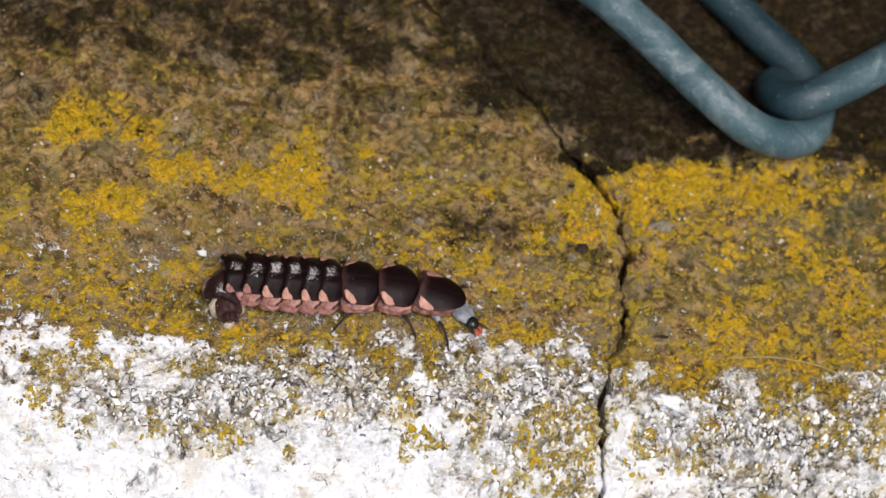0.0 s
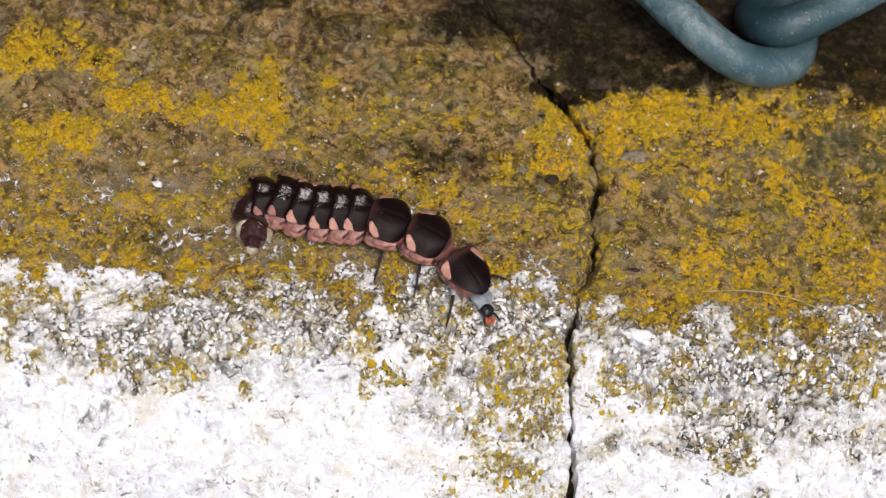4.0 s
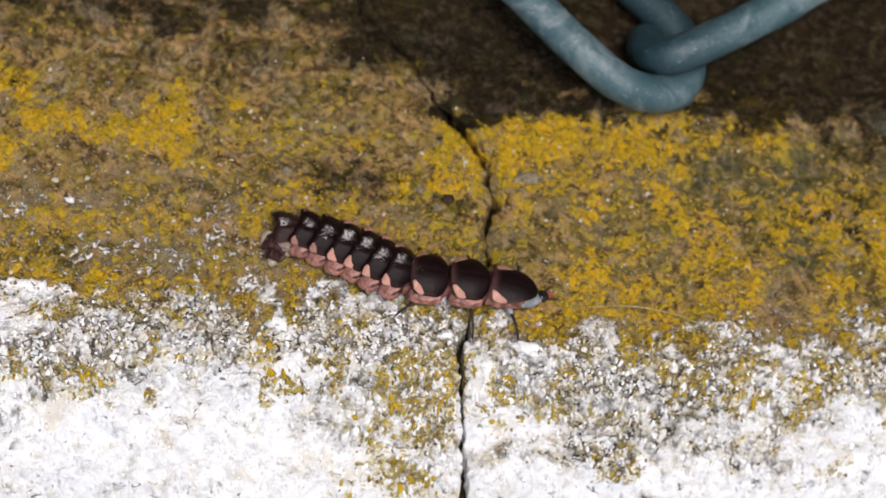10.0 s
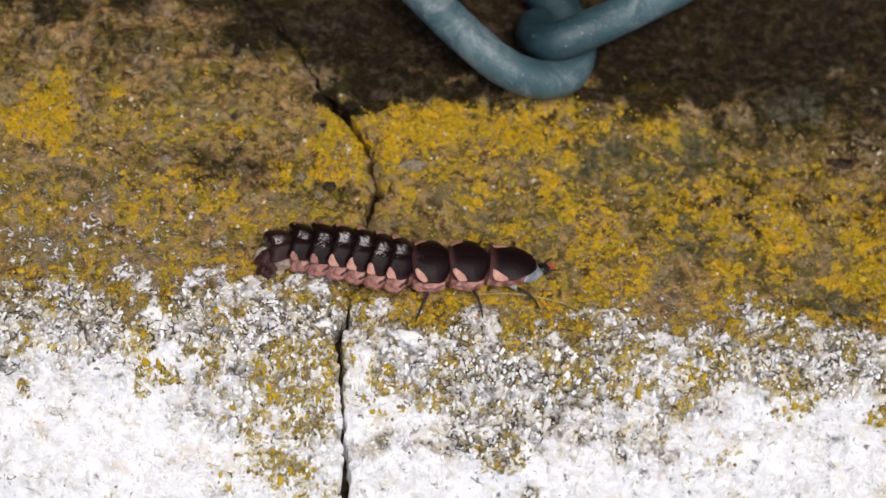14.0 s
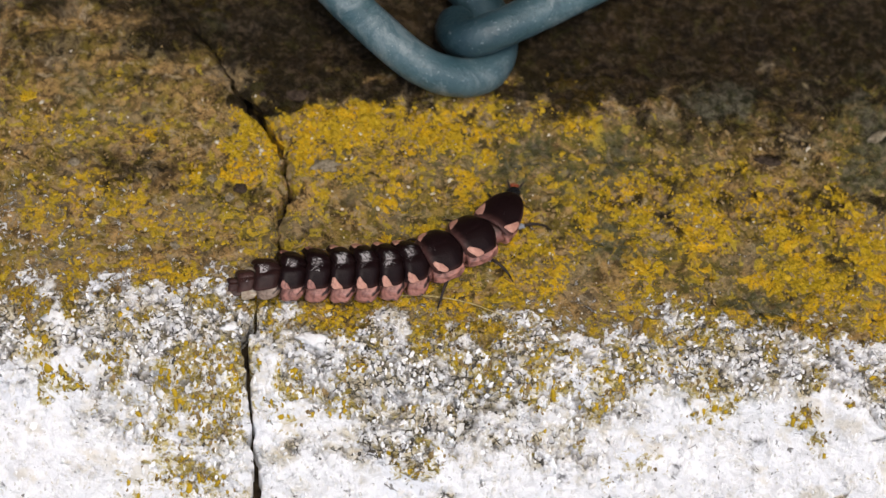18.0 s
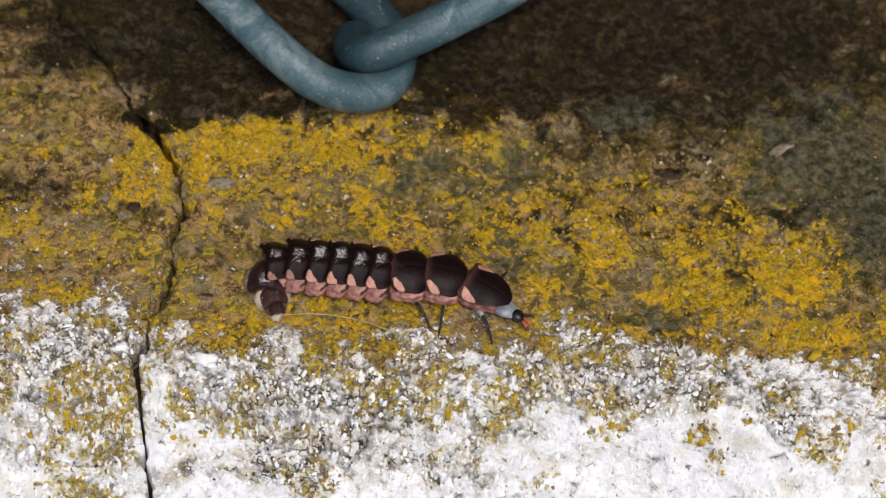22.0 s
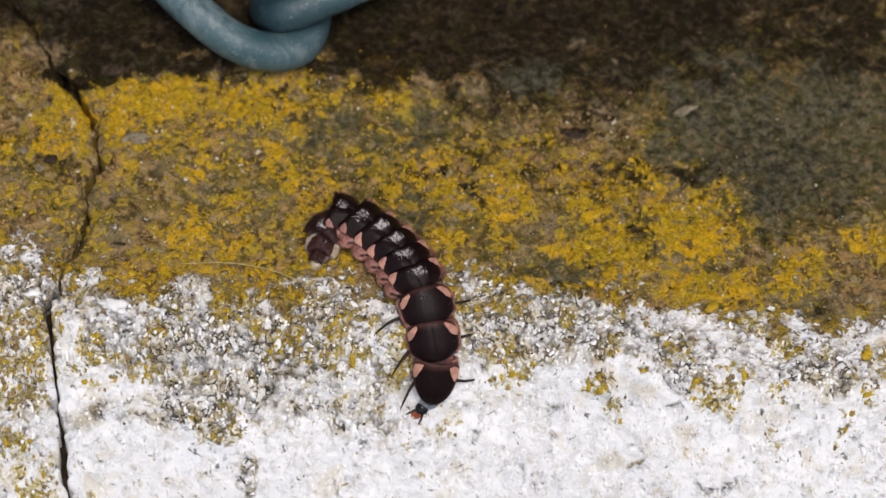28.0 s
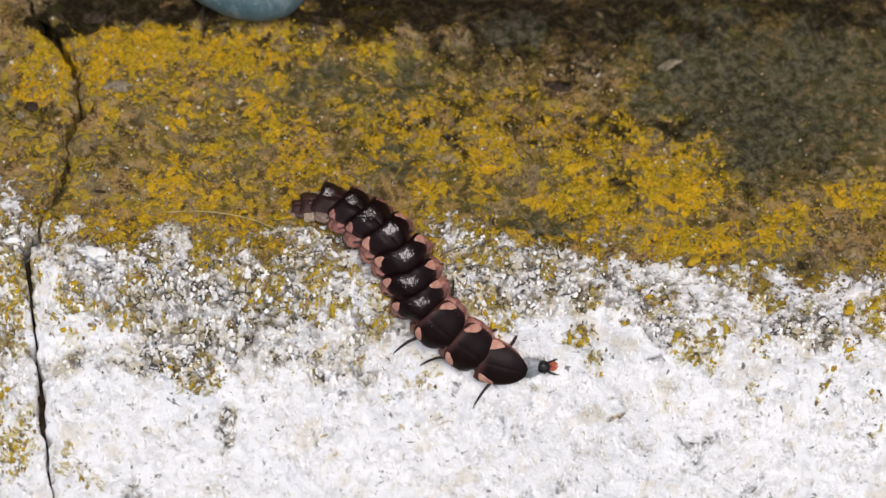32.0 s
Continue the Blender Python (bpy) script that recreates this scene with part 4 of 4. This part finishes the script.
def ring_body(kind, hw, hl, crown, seed):
    """The soft body under a plate: a flattened barrel."""
    bm = bmesh.new()
    bmesh.ops.create_uvsphere(bm, u_segments=32, v_segments=16, radius=1)
    long, wide, back = (hl * 1.05, hw * 0.80, -0.55) if kind == "pronotum" else (hl * 1.25, hw * 0.84, 0.0)
    for v in bm.verts:
        c = v.co.copy()
        k = 1 + 0.06 * noise.noise(c * 3.1 + Vector((seed, 0, 0)))
        x = math.copysign(abs(c.z) ** 0.75, c.z) * long + back
        z = c.y * (crown * 0.78 if c.y > 0 else 1.12) - 0.12
        v.co = Vector((x, c.x * wide * k, z)) * MM
    return bm


# side lobes from the plate's edge down: share of the way, share of the half width, height
SIDE = {"abdomen_ring": [(0, 0.74, 0.62), (0.3, 0.93, 0.24), (0.62, 1.03, -0.20), (0.84, 1.03, -0.62), (1, 0.84, -0.92)],
        "thorax_ring": [(0, 0.80, 0.42), (0.35, 0.96, 0.12), (0.7, 1.00, -0.32), (0.88, 0.94, -0.62), (1, 0.76, -0.85)]}


def side_lobe(index, kind, hw, hl, crown, s):
    """The puckered skin below a plate: swept back and out at its rear, tucked in at its front."""
    rows = SIDE["abdomen_ring" if kind == "abdomen_ring" else "thorax_ring"]
    ks, ys, zs = zip(*rows)
    size = crown / 1.42 if kind != "pronotum" else 0.8

    def point(u, v, l):
        k, rear, front = (v + 1) / 2, max(-u, 0.0), max(u, 0.0)
        belly = math.sin(math.pi * min(max(k, 0), 1))
        y, z = float(np.interp(k, ks, ys)) * hw, float(np.interp(k, ks, zs)) * size
        groove = (0.07 if index > 2 else 0.03) * math.exp(-(((k - 0.50 - 0.05 * u) / 0.08) ** 2)) * (1 - u**4)
        rough = 0.13 * noise.noise((2.3 * u + 3 * index, 5.0 * k, 4.0 * s)) + 0.05 * noise.noise((7 * u, 11 * k + index, 9.0 * s))
        if kind == "abdomen_ring":
            x = hl * (0.72 * u - 0.18) - 0.26 * hl * k * rear
            y += (0.34 * (1 - u * u) * belly - 0.20 * rear**4 - 0.42 * front**2) * size
            z += (0.55 * front**1.5 * k - 0.12 * rear * k + 0.10 * rear**4 * k) * size
        elif kind == "pronotum":
            x = hl * (0.86 * u - 0.06)
            y = y * (0.10 + 0.90 * outline(kind, 0.9 * u)) * 0.96
            z -= 0.42 * front**2
        else:
            x = hl * (0.84 * u - 0.06) - 0.12 * hl * k * rear
            y += 0.14 * belly * (1 - u * u) - 0.30 * u**4
            z += 0.22 * front**2 * k
        y = y * (1.18 if index > 9 else 1.0) + (rough - groove) * size + l
        return Vector((x, s * y, z)) * MM

    skin = LOBE if index < 9 else DUSKY if index == 9 else CREAM if index == 10 else BELLY
    ob = part("side_lobe", sheet(point, 14, 16, 0.30), skin, index_ring[index],
              ("cream side lobe" if index == 10 else "grey-brown side lobe") if index > 8 else "puckered pink side lobe")
    u, v = shell_uv(14, 16)
    k = (v + 1) / 2
    mark = 0.75 * np.exp(-(((u - 0.38) / 0.42) ** 2) - ((k - 0.34) / 0.15) ** 2) + 0.8 * ease(u, 0.45, 1.0) * (k < 0.7) + 0.9 * ease(k, 0.86, 1.0)
    note(ob, "mark", mark if kind == "abdomen_ring" else 0.75 * ease(u, 0.75, 1.0) + 0.6 * ease(k, 0.85, 1.0))
    return point


index_ring = {}


def body_ring(index, kind, hw, hl, crown):
    ring = part(kind, ring_body(kind, hw, hl, crown, index), PINK if index < 9 else BELLY, larva, "dull pink soft body ring")
    note(ring, "top", ease(np.array([v.co.z for v in ring.data.vertices]) / MM, -0.1, 0.7))
    index_ring[index] = ring
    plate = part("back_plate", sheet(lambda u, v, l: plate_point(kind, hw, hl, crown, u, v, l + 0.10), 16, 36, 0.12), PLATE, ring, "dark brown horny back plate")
    u, v = shell_uv(16, 36)
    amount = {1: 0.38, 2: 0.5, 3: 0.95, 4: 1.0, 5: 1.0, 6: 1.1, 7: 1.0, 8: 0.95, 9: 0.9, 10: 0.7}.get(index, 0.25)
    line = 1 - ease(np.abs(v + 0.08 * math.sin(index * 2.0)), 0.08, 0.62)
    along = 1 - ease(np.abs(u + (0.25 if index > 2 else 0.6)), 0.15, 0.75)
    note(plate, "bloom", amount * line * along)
    # the rear hem of the chest plates is thin and lets the pink through
    hem = {0: 0.6, 1: 0.55, 2: 0.45}.get(index, 0.0) * ease(-u, 0.62, 1.0) + {0: 0.5}.get(index, 0.25) * ease(np.abs(v), 0.86, 1.0) * (u < 0.6) + {9: 0.15, 10: 0.35, 11: 0.3}.get(index, 0.0)
    note(plate, "hem", hem)
    if index < 9:
        for s in (-1, 1):
            reach, size, long, mid = (0.82, 0.14, 0.30, -0.58) if index < 3 else (0.91, 0.15, 0.28, -0.60)
            fade = 1.0 if index < 7 else 0.8

            def corner(u, v, l, s=s):
                a, r = v * math.pi, fade * (u + 1) / 2
                ragged = 1 + 0.3 * noise.noise((1.3 * math.cos(a) + 1.7 * index, 1.3 * math.sin(a), 5.0 * s)) + 0.22 * noise.noise((4 * math.cos(a), 4 * math.sin(a) + index, 3.0 * s))
                tip = 1.35 if math.cos(a) > 0 else 1.0
                back = max(mid + long * r * ragged * math.cos(a) * tip, -1.0)
                out = min(reach + size * r * ragged * math.sin(a) * (1.25 - 0.45 * math.cos(a)) + 0.12 * r * math.cos(a), 1.0)
                return plate_point(kind, hw, hl, crown, back, s * out, l + 0.101 + 0.02 * (1 - (r / fade) ** 2))
            part("corner_spot", sheet(corner, 5, 16, 0.05), SPOT if index < 7 else LOBE, ring, "salmon-pink spot at the rear corner of the plate")
    for s in (-1, 1):
        point = side_lobe(index, kind, hw, hl, crown, s)
        if 3 <= index < 9:
            at = point(-0.15, 0.36, 0.0) / MM
            part("breathing_spot", blob(0.17, 0.07, 0.13, 0.1, index, 1, tuple(at)), BELLY, ring, "small dark breathing spot")
    return ring


rings = [body_ring(n, *row) for n, row in enumerate(RINGS)]
part("tail_foot", blob(0.55, 0.5, 0.4, 0.25, 3, 2, (-0.6, 0, -0.35)), CREAM, rings[-1], "pale clasping tail foot")


def neck_tube():
    """A flattened sleeve that narrows towards the head."""
    bm = tube([(-1.5, 0, -0.25), (-1.05, 0, -0.12), (-0.6, 0, 0), (-0.2, 0, 0), (0.2, 0, 0)], [0.60, 0.78, 0.78, 0.62, 0.42], 24, 8, 0.04)
    for v in bm.verts:
        v.co.z *= 0.55
    return bm


neck = part("neck", neck_tube(), NECK, larva, "pale grey stretched neck skin")
head = part("head", blob(0.56, 0.50, 0.38, 0.05, 2, 3), HEADMAT, larva, "small glossy black head")
for s in (-1, 1):
    part("antenna", tube([(0.35, s * 0.32, 0.12), (0.75, s * 0.5, 0.18), (1.15, s * 0.62, 0.12)], [0.10, 0.08, 0.04], 8, 4), LEGMAT, head)
    part("mandible", tube([(0.45, s * 0.22, -0.08), (0.85, s * 0.26, -0.16), (1.12, s * 0.05, -0.2)], [0.13, 0.10, 0.03], 8, 5), MOUTH, head, "curved red-brown mandible")
    part("eye", blob(0.09, 0.09, 0.09, 0, 1, 2, (0.1, s * 0.44, 0.12)), HEADMAT, head)
part("palps", blob(0.26, 0.22, 0.14, 0.3, 5, 2, (0.72, 0, -0.2)), MOUTH, head, "red-brown mouth palps")


def leg(side):
    """A three-jointed leg that reaches out to its side and down; the hip is its origin."""
    root = part("leg", tube([(0, -side * 0.4, 0.15), (0.05, side * 0.35, 0.0), (0.08, side * 0.75, -0.10)], [0.30, 0.24, 0.14], 12, 5), NECK, larva, "leg with a pale grey hip")
    part("thigh", tube([(0.06, side * 0.6, -0.08), (0.10, side * 1.1, 0.16), (0.12, side * 1.75, 0.10)], [0.12, 0.135, 0.105], 10, 5), LEGMAT, root, "dark brown thigh")
    part("shin", tube([(0.12, side * 1.70, 0.10), (0.14, side * 2.3, -0.28), (0.12, side * 2.75, -0.80)], [0.105, 0.09, 0.05], 10, 5), LEGMAT, root, "dark brown shin")
    part("claw", tube([(0.12, side * 2.73, -0.78), (0.14, side * 2.86, -0.92), (0.18, side * 2.9, -1.04)], [0.04, 0.03, 0.012], 6, 4), LEGMAT, root)
    return root


legs = [(n, s, leg(s)) for n in (0, 1, 2) for s in (-1, 1)]

# ---- how the larva crawls: seconds, then head, front and back of the first plate, end of the chest, middle, rump, tail tip ----
CRAWL = []


def crawl(t, *line):
    CRAWL.append((t, line))


crawl(0, (28.7, -16.6), (27.5, -15.1), (24.2, -14.2), (18.6, -14.0), (14.2, -13.9), (10.3, -13.8), (10.4, -16.5))
crawl(1, (29.9, -18.3), (29.8, -16.8), (27.0, -14.7), (21.4, -13.9), (16.6, -13.8), (11.4, -14.4), (10.9, -16.4))
crawl(2, (29.4, -20.3), (29.5, -19.0), (27.9, -16.1), (23.1, -14.7), (17.8, -14.1), (12.7, -14.6), (10.3, -16.8))
crawl(3, (31.4, -21.2), (29.9, -19.8), (28.7, -16.6), (24.0, -15.0), (18.5, -14.5), (12.9, -15.4), (11.6, -15.6))
crawl(3.5, (32.2, -20.6), (31.9, -19.6), (29.1, -15.8), (23.4, -13.8), (19.5, -13.5), (15.7, -12.8), (15.1, -15.8))
crawl(5.5, (33.2, -21.3), (32.1, -20.8), (30.3, -16.9), (25.9, -13.8), (21.6, -13.2), (17.6, -12.7), (16.8, -15.0))
crawl(6, (35.0, -21.2), (34.2, -21.1), (31.3, -18.0), (26.6, -14.8), (21.8, -13.9), (16.7, -13.9), (16.0, -15.9))
crawl(7, (38.0, -19.4), (37.2, -19.8), (33.5, -17.3), (28.0, -16.4), (23.0, -15.0), (17.6, -14.6), (16.2, -15.7))
crawl(8, (40.3, -17.4), (39.4, -17.8), (35.5, -17.4), (29.9, -16.2), (24.3, -15.1), (18.1, -14.9), (15.9, -15.4))
crawl(9, (42.1, -19.0), (41.4, -18.1), (37.5, -17.4), (31.6, -16.5), (26.2, -15.3), (20.3, -14.9), (16.5, -15.0))
crawl(10, (44.6, -17.6), (43.3, -18.0), (40.1, -17.4), (34.1, -16.9), (29.6, -15.0), (24.9, -13.5), (23.9, -15.2))
crawl(11, (46.5, -17.5), (45.9, -18.0), (41.5, -17.5), (35.7, -16.9), (31.2, -14.7), (26.9, -13.4), (26.4, -15.6))
crawl(12, (48.8, -16.3), (47.7, -16.8), (44.5, -17.3), (38.8, -17.1), (33.5, -15.1), (28.8, -14.6), (26.8, -16.0))
crawl(13, (51.4, -16.9), (50.5, -17.3), (46.9, -17.0), (41.2, -16.8), (35.6, -16.1), (30.2, -16.0), (27.1, -15.9))
crawl(14, (53.6, -15.8), (52.3, -16.4), (48.9, -16.3), (43.3, -16.6), (37.9, -15.7), (33.7, -15.6), (32.5, -17.2))
crawl(14.4, (54.3, -15.3), (53.6, -15.9), (49.7, -16.5), (44.4, -17.3), (40.2, -16.5), (36.2, -16.2), (36.6, -18.3))
crawl(16.6, (56.7, -14.0), (56.2, -14.3), (53.2, -15.4), (48.8, -16.0), (44.3, -16.5), (39.3, -16.4), (37.1, -18.3))
crawl(17, (58.7, -12.9), (57.6, -13.8), (54.6, -15.3), (50.1, -16.3), (44.5, -16.7), (39.0, -17.1), (37.0, -17.8))
crawl(18, (57.6, -8.7), (57.4, -10.1), (55.6, -12.9), (50.9, -15.8), (47.2, -16.8), (40.6, -17.4), (37.0, -17.9))
crawl(19, (59.9, -11.4), (59.0, -12.0), (56.6, -13.4), (52.0, -15.5), (47.2, -16.2), (41.2, -17.4), (37.2, -17.8))
crawl(20, (62.2, -13.8), (61.2, -14.2), (58.2, -14.0), (53.1, -15.3), (48.8, -16.1), (43.9, -16.3), (40.0, -16.1))
crawl(21, (63.9, -16.0), (62.8, -15.7), (59.5, -15.2), (54.5, -15.6), (50.1, -14.6), (45.9, -15.3), (47.5, -17.6))
crawl(22, (65.8, -18.2), (64.6, -17.4), (61.5, -15.7), (56.4, -15.2), (52.0, -14.8), (47.5, -14.9), (48.0, -17.9))
crawl(23, (66.1, -20.3), (65.8, -18.9), (63.2, -16.5), (58.3, -15.5), (54.2, -14.7), (49.3, -15.0), (47.6, -17.3))
crawl(24, (66.3, -22.8), (66.0, -22.0), (64.7, -19.0), (60.6, -15.7), (55.9, -15.3), (50.2, -15.6), (47.6, -17.7))
crawl(26.6, (67.2, -25.5), (67.1, -25.0), (67.1, -23.2), (64.1, -18.1), (60.6, -15.5), (56.4, -14.1), (55.5, -16.2))
crawl(27, (66.7, -26.6), (66.9, -25.6), (67.1, -23.7), (64.5, -19.2), (60.8, -15.8), (56.8, -14.4), (56.9, -17.2))
crawl(28, (65.6, -27.2), (66.5, -26.5), (66.7, -24.7), (65.5, -20.7), (63.1, -17.0), (59.2, -14.3), (57.7, -17.5))
crawl(29, (65.6, -28.9), (66.0, -27.9), (66.7, -25.9), (66.3, -22.2), (63.9, -18.3), (59.7, -15.3), (57.5, -17.2))
crawl(30, (71.0, -27.7), (70.2, -27.6), (68.9, -26.3), (66.4, -23.2), (64.0, -19.2), (59.9, -15.9), (57.7, -17.1))
crawl(31, (73.5, -27.2), (72.7, -27.6), (70.1, -26.9), (67.1, -24.3), (64.6, -21.0), (60.4, -17.5), (57.5, -17.3))
crawl(32, (76.7, -27.4), (74.5, -27.4), (71.9, -26.9), (67.6, -24.8), (65.0, -21.2), (60.7, -17.7), (57.6, -17.5))


# seconds, then the way that the front, middle and hind leg of the right side reach: degrees from straight towards the white edge
STRIDE = [(0, 20, 30, -50), (1, 0, 0, 5), (2, -5, 0, -10), (3, -18, 2, -25), (6, -5, -35, 0), (7, 15, 0, -40), (8, 0, -35, -10), (9, 35, 10, -35),
          (10, 15, 5, -65), (11, 45, -30, -15), (12, -10, 35, -50), (13, 25, -5, 5), (14, 55, 20, -25), (17, 55, 30, 0), (18, 95, 50, -20), (19, 75, 50, -10)]
STRIDE += [(20, 60, 40, -40), (21, 55, 35, -50), (22, 20, -10, 30), (23, 0, 15, -15), (24, -25, 5, -55), (27, -25, -25, -85), (28, -30, -40, -65),
           (29, -65, -70, -65), (30, -60, -70, -90), (31, -50, -60, -95), (32, -40, -85, -65)]


HEIGHTS = (0.75, 1.25, 1.55, 1.6, 1.65, 1.6, 0.55)


def body_poses(t, line):
    """The pose of every ring, of the neck and the head, in millimetres."""
    pts = [Vector((*p, z + float(fall(p[0], p[1])))) for p, z in zip(line, HEIGHTS)]
    head_at, pts = pts[0], pts[1:]
    curve = spline(pts, 40)
    run = np.concatenate([[0], np.cumsum([(b - a).length for a, b in zip(curve, curve[1:])])])
    chest, breast = run[40], run[80]
    cuts = [0, chest, chest + 0.52 * (breast - chest), breast]
    share = np.array([0.92, 0.95, 1.0, 1.0, 1.03, 1.03, 0.98, 0.76, 0.45])
    cuts += list(breast + (run[-1] - breast) * np.cumsum(share) / share.sum())
    xyz = np.array(curve)

    def place(s):
        return Vector([np.interp(s, run, xyz[:, k]) for k in range(3)])

    def stand(s):
        """The slab's own upright under the body."""
        q = place(s)
        slope = float(fall(q.x, q.y + 1.2) - fall(q.x, q.y - 1.2)) / 2.4
        return Vector((0, 0.07 - slope, 1)).normalized()

    out, up = [], stand(0)
    for a, b in zip(cuts, cuts[1:]):
        way = (place(a) - place(b)).normalized()
        up = (up - way * up.dot(way)).normalized()
        if abs(way.dot(stand((a + b) / 2))) < 0.6:
            flat = stand((a + b) / 2)
            flat = (flat - way * flat.dot(way)).normalized()
            up = (0.4 * up + 0.6 * flat).normalized()
        m = Matrix((way, up.cross(way), up)).transposed().to_4x4()
        out.append(Matrix.Translation(place((a + b) / 2)) @ m)
    front = place(0) + Vector((0, 0, -0.32))
    way = head_at - front
    reach = max(way.length, 0.3)
    way.normalize()
    side = stand(0).cross(way).normalized()
    m = Matrix((way, side, way.cross(side))).transposed().to_4x4()
    out.append(Matrix.Translation(front + way * max(reach - 0.75, 0.12)) @ m)
    out.append(Matrix.Translation(front + way * max(reach - 0.45, 0.42)) @ m)
    return out


def scaled(m):
    m = m.copy()
    m.translation *= MM
    return m


def motions():
    tracks = {ob: [] for ob in (larva, *rings, neck, head, *[l for _, _, l in legs])}
    for t, line in CRAWL:
        base = Matrix.Translation(Vector((line[3][0], line[3][1], 0)))
        poses = body_poses(t, line)
        tracks[larva].append((t, scaled(base)))
        for ob, m in zip((*rings, neck, head), poses):
            tracks[ob].append((t, scaled(base.inverted() @ m)))
        for n, s, ob in legs:
            hip = poses[n] @ Matrix.Translation((0.1, s * RINGS[n][1] * (0.66 if s < 0 else 0.32), -0.55))
            if s < 0:
                reach = float(np.interp(t, [row[0] for row in STRIDE], [row[n + 1] for row in STRIDE]))
                hip = Matrix.Translation(hip.translation) @ pose(0, 0, 0, 0, 0, reach)
            else:
                hip = hip @ pose(0, 0, 0, 0, 0, -24 * math.sin(2.1 * t + 2.1 * n + 1.6) - (18, 4, -22)[n])
            tracks[ob].append((t, scaled(base.inverted() @ hip)))
    for ob, rows in tracks.items():
        walk(ob, rows)


motions()
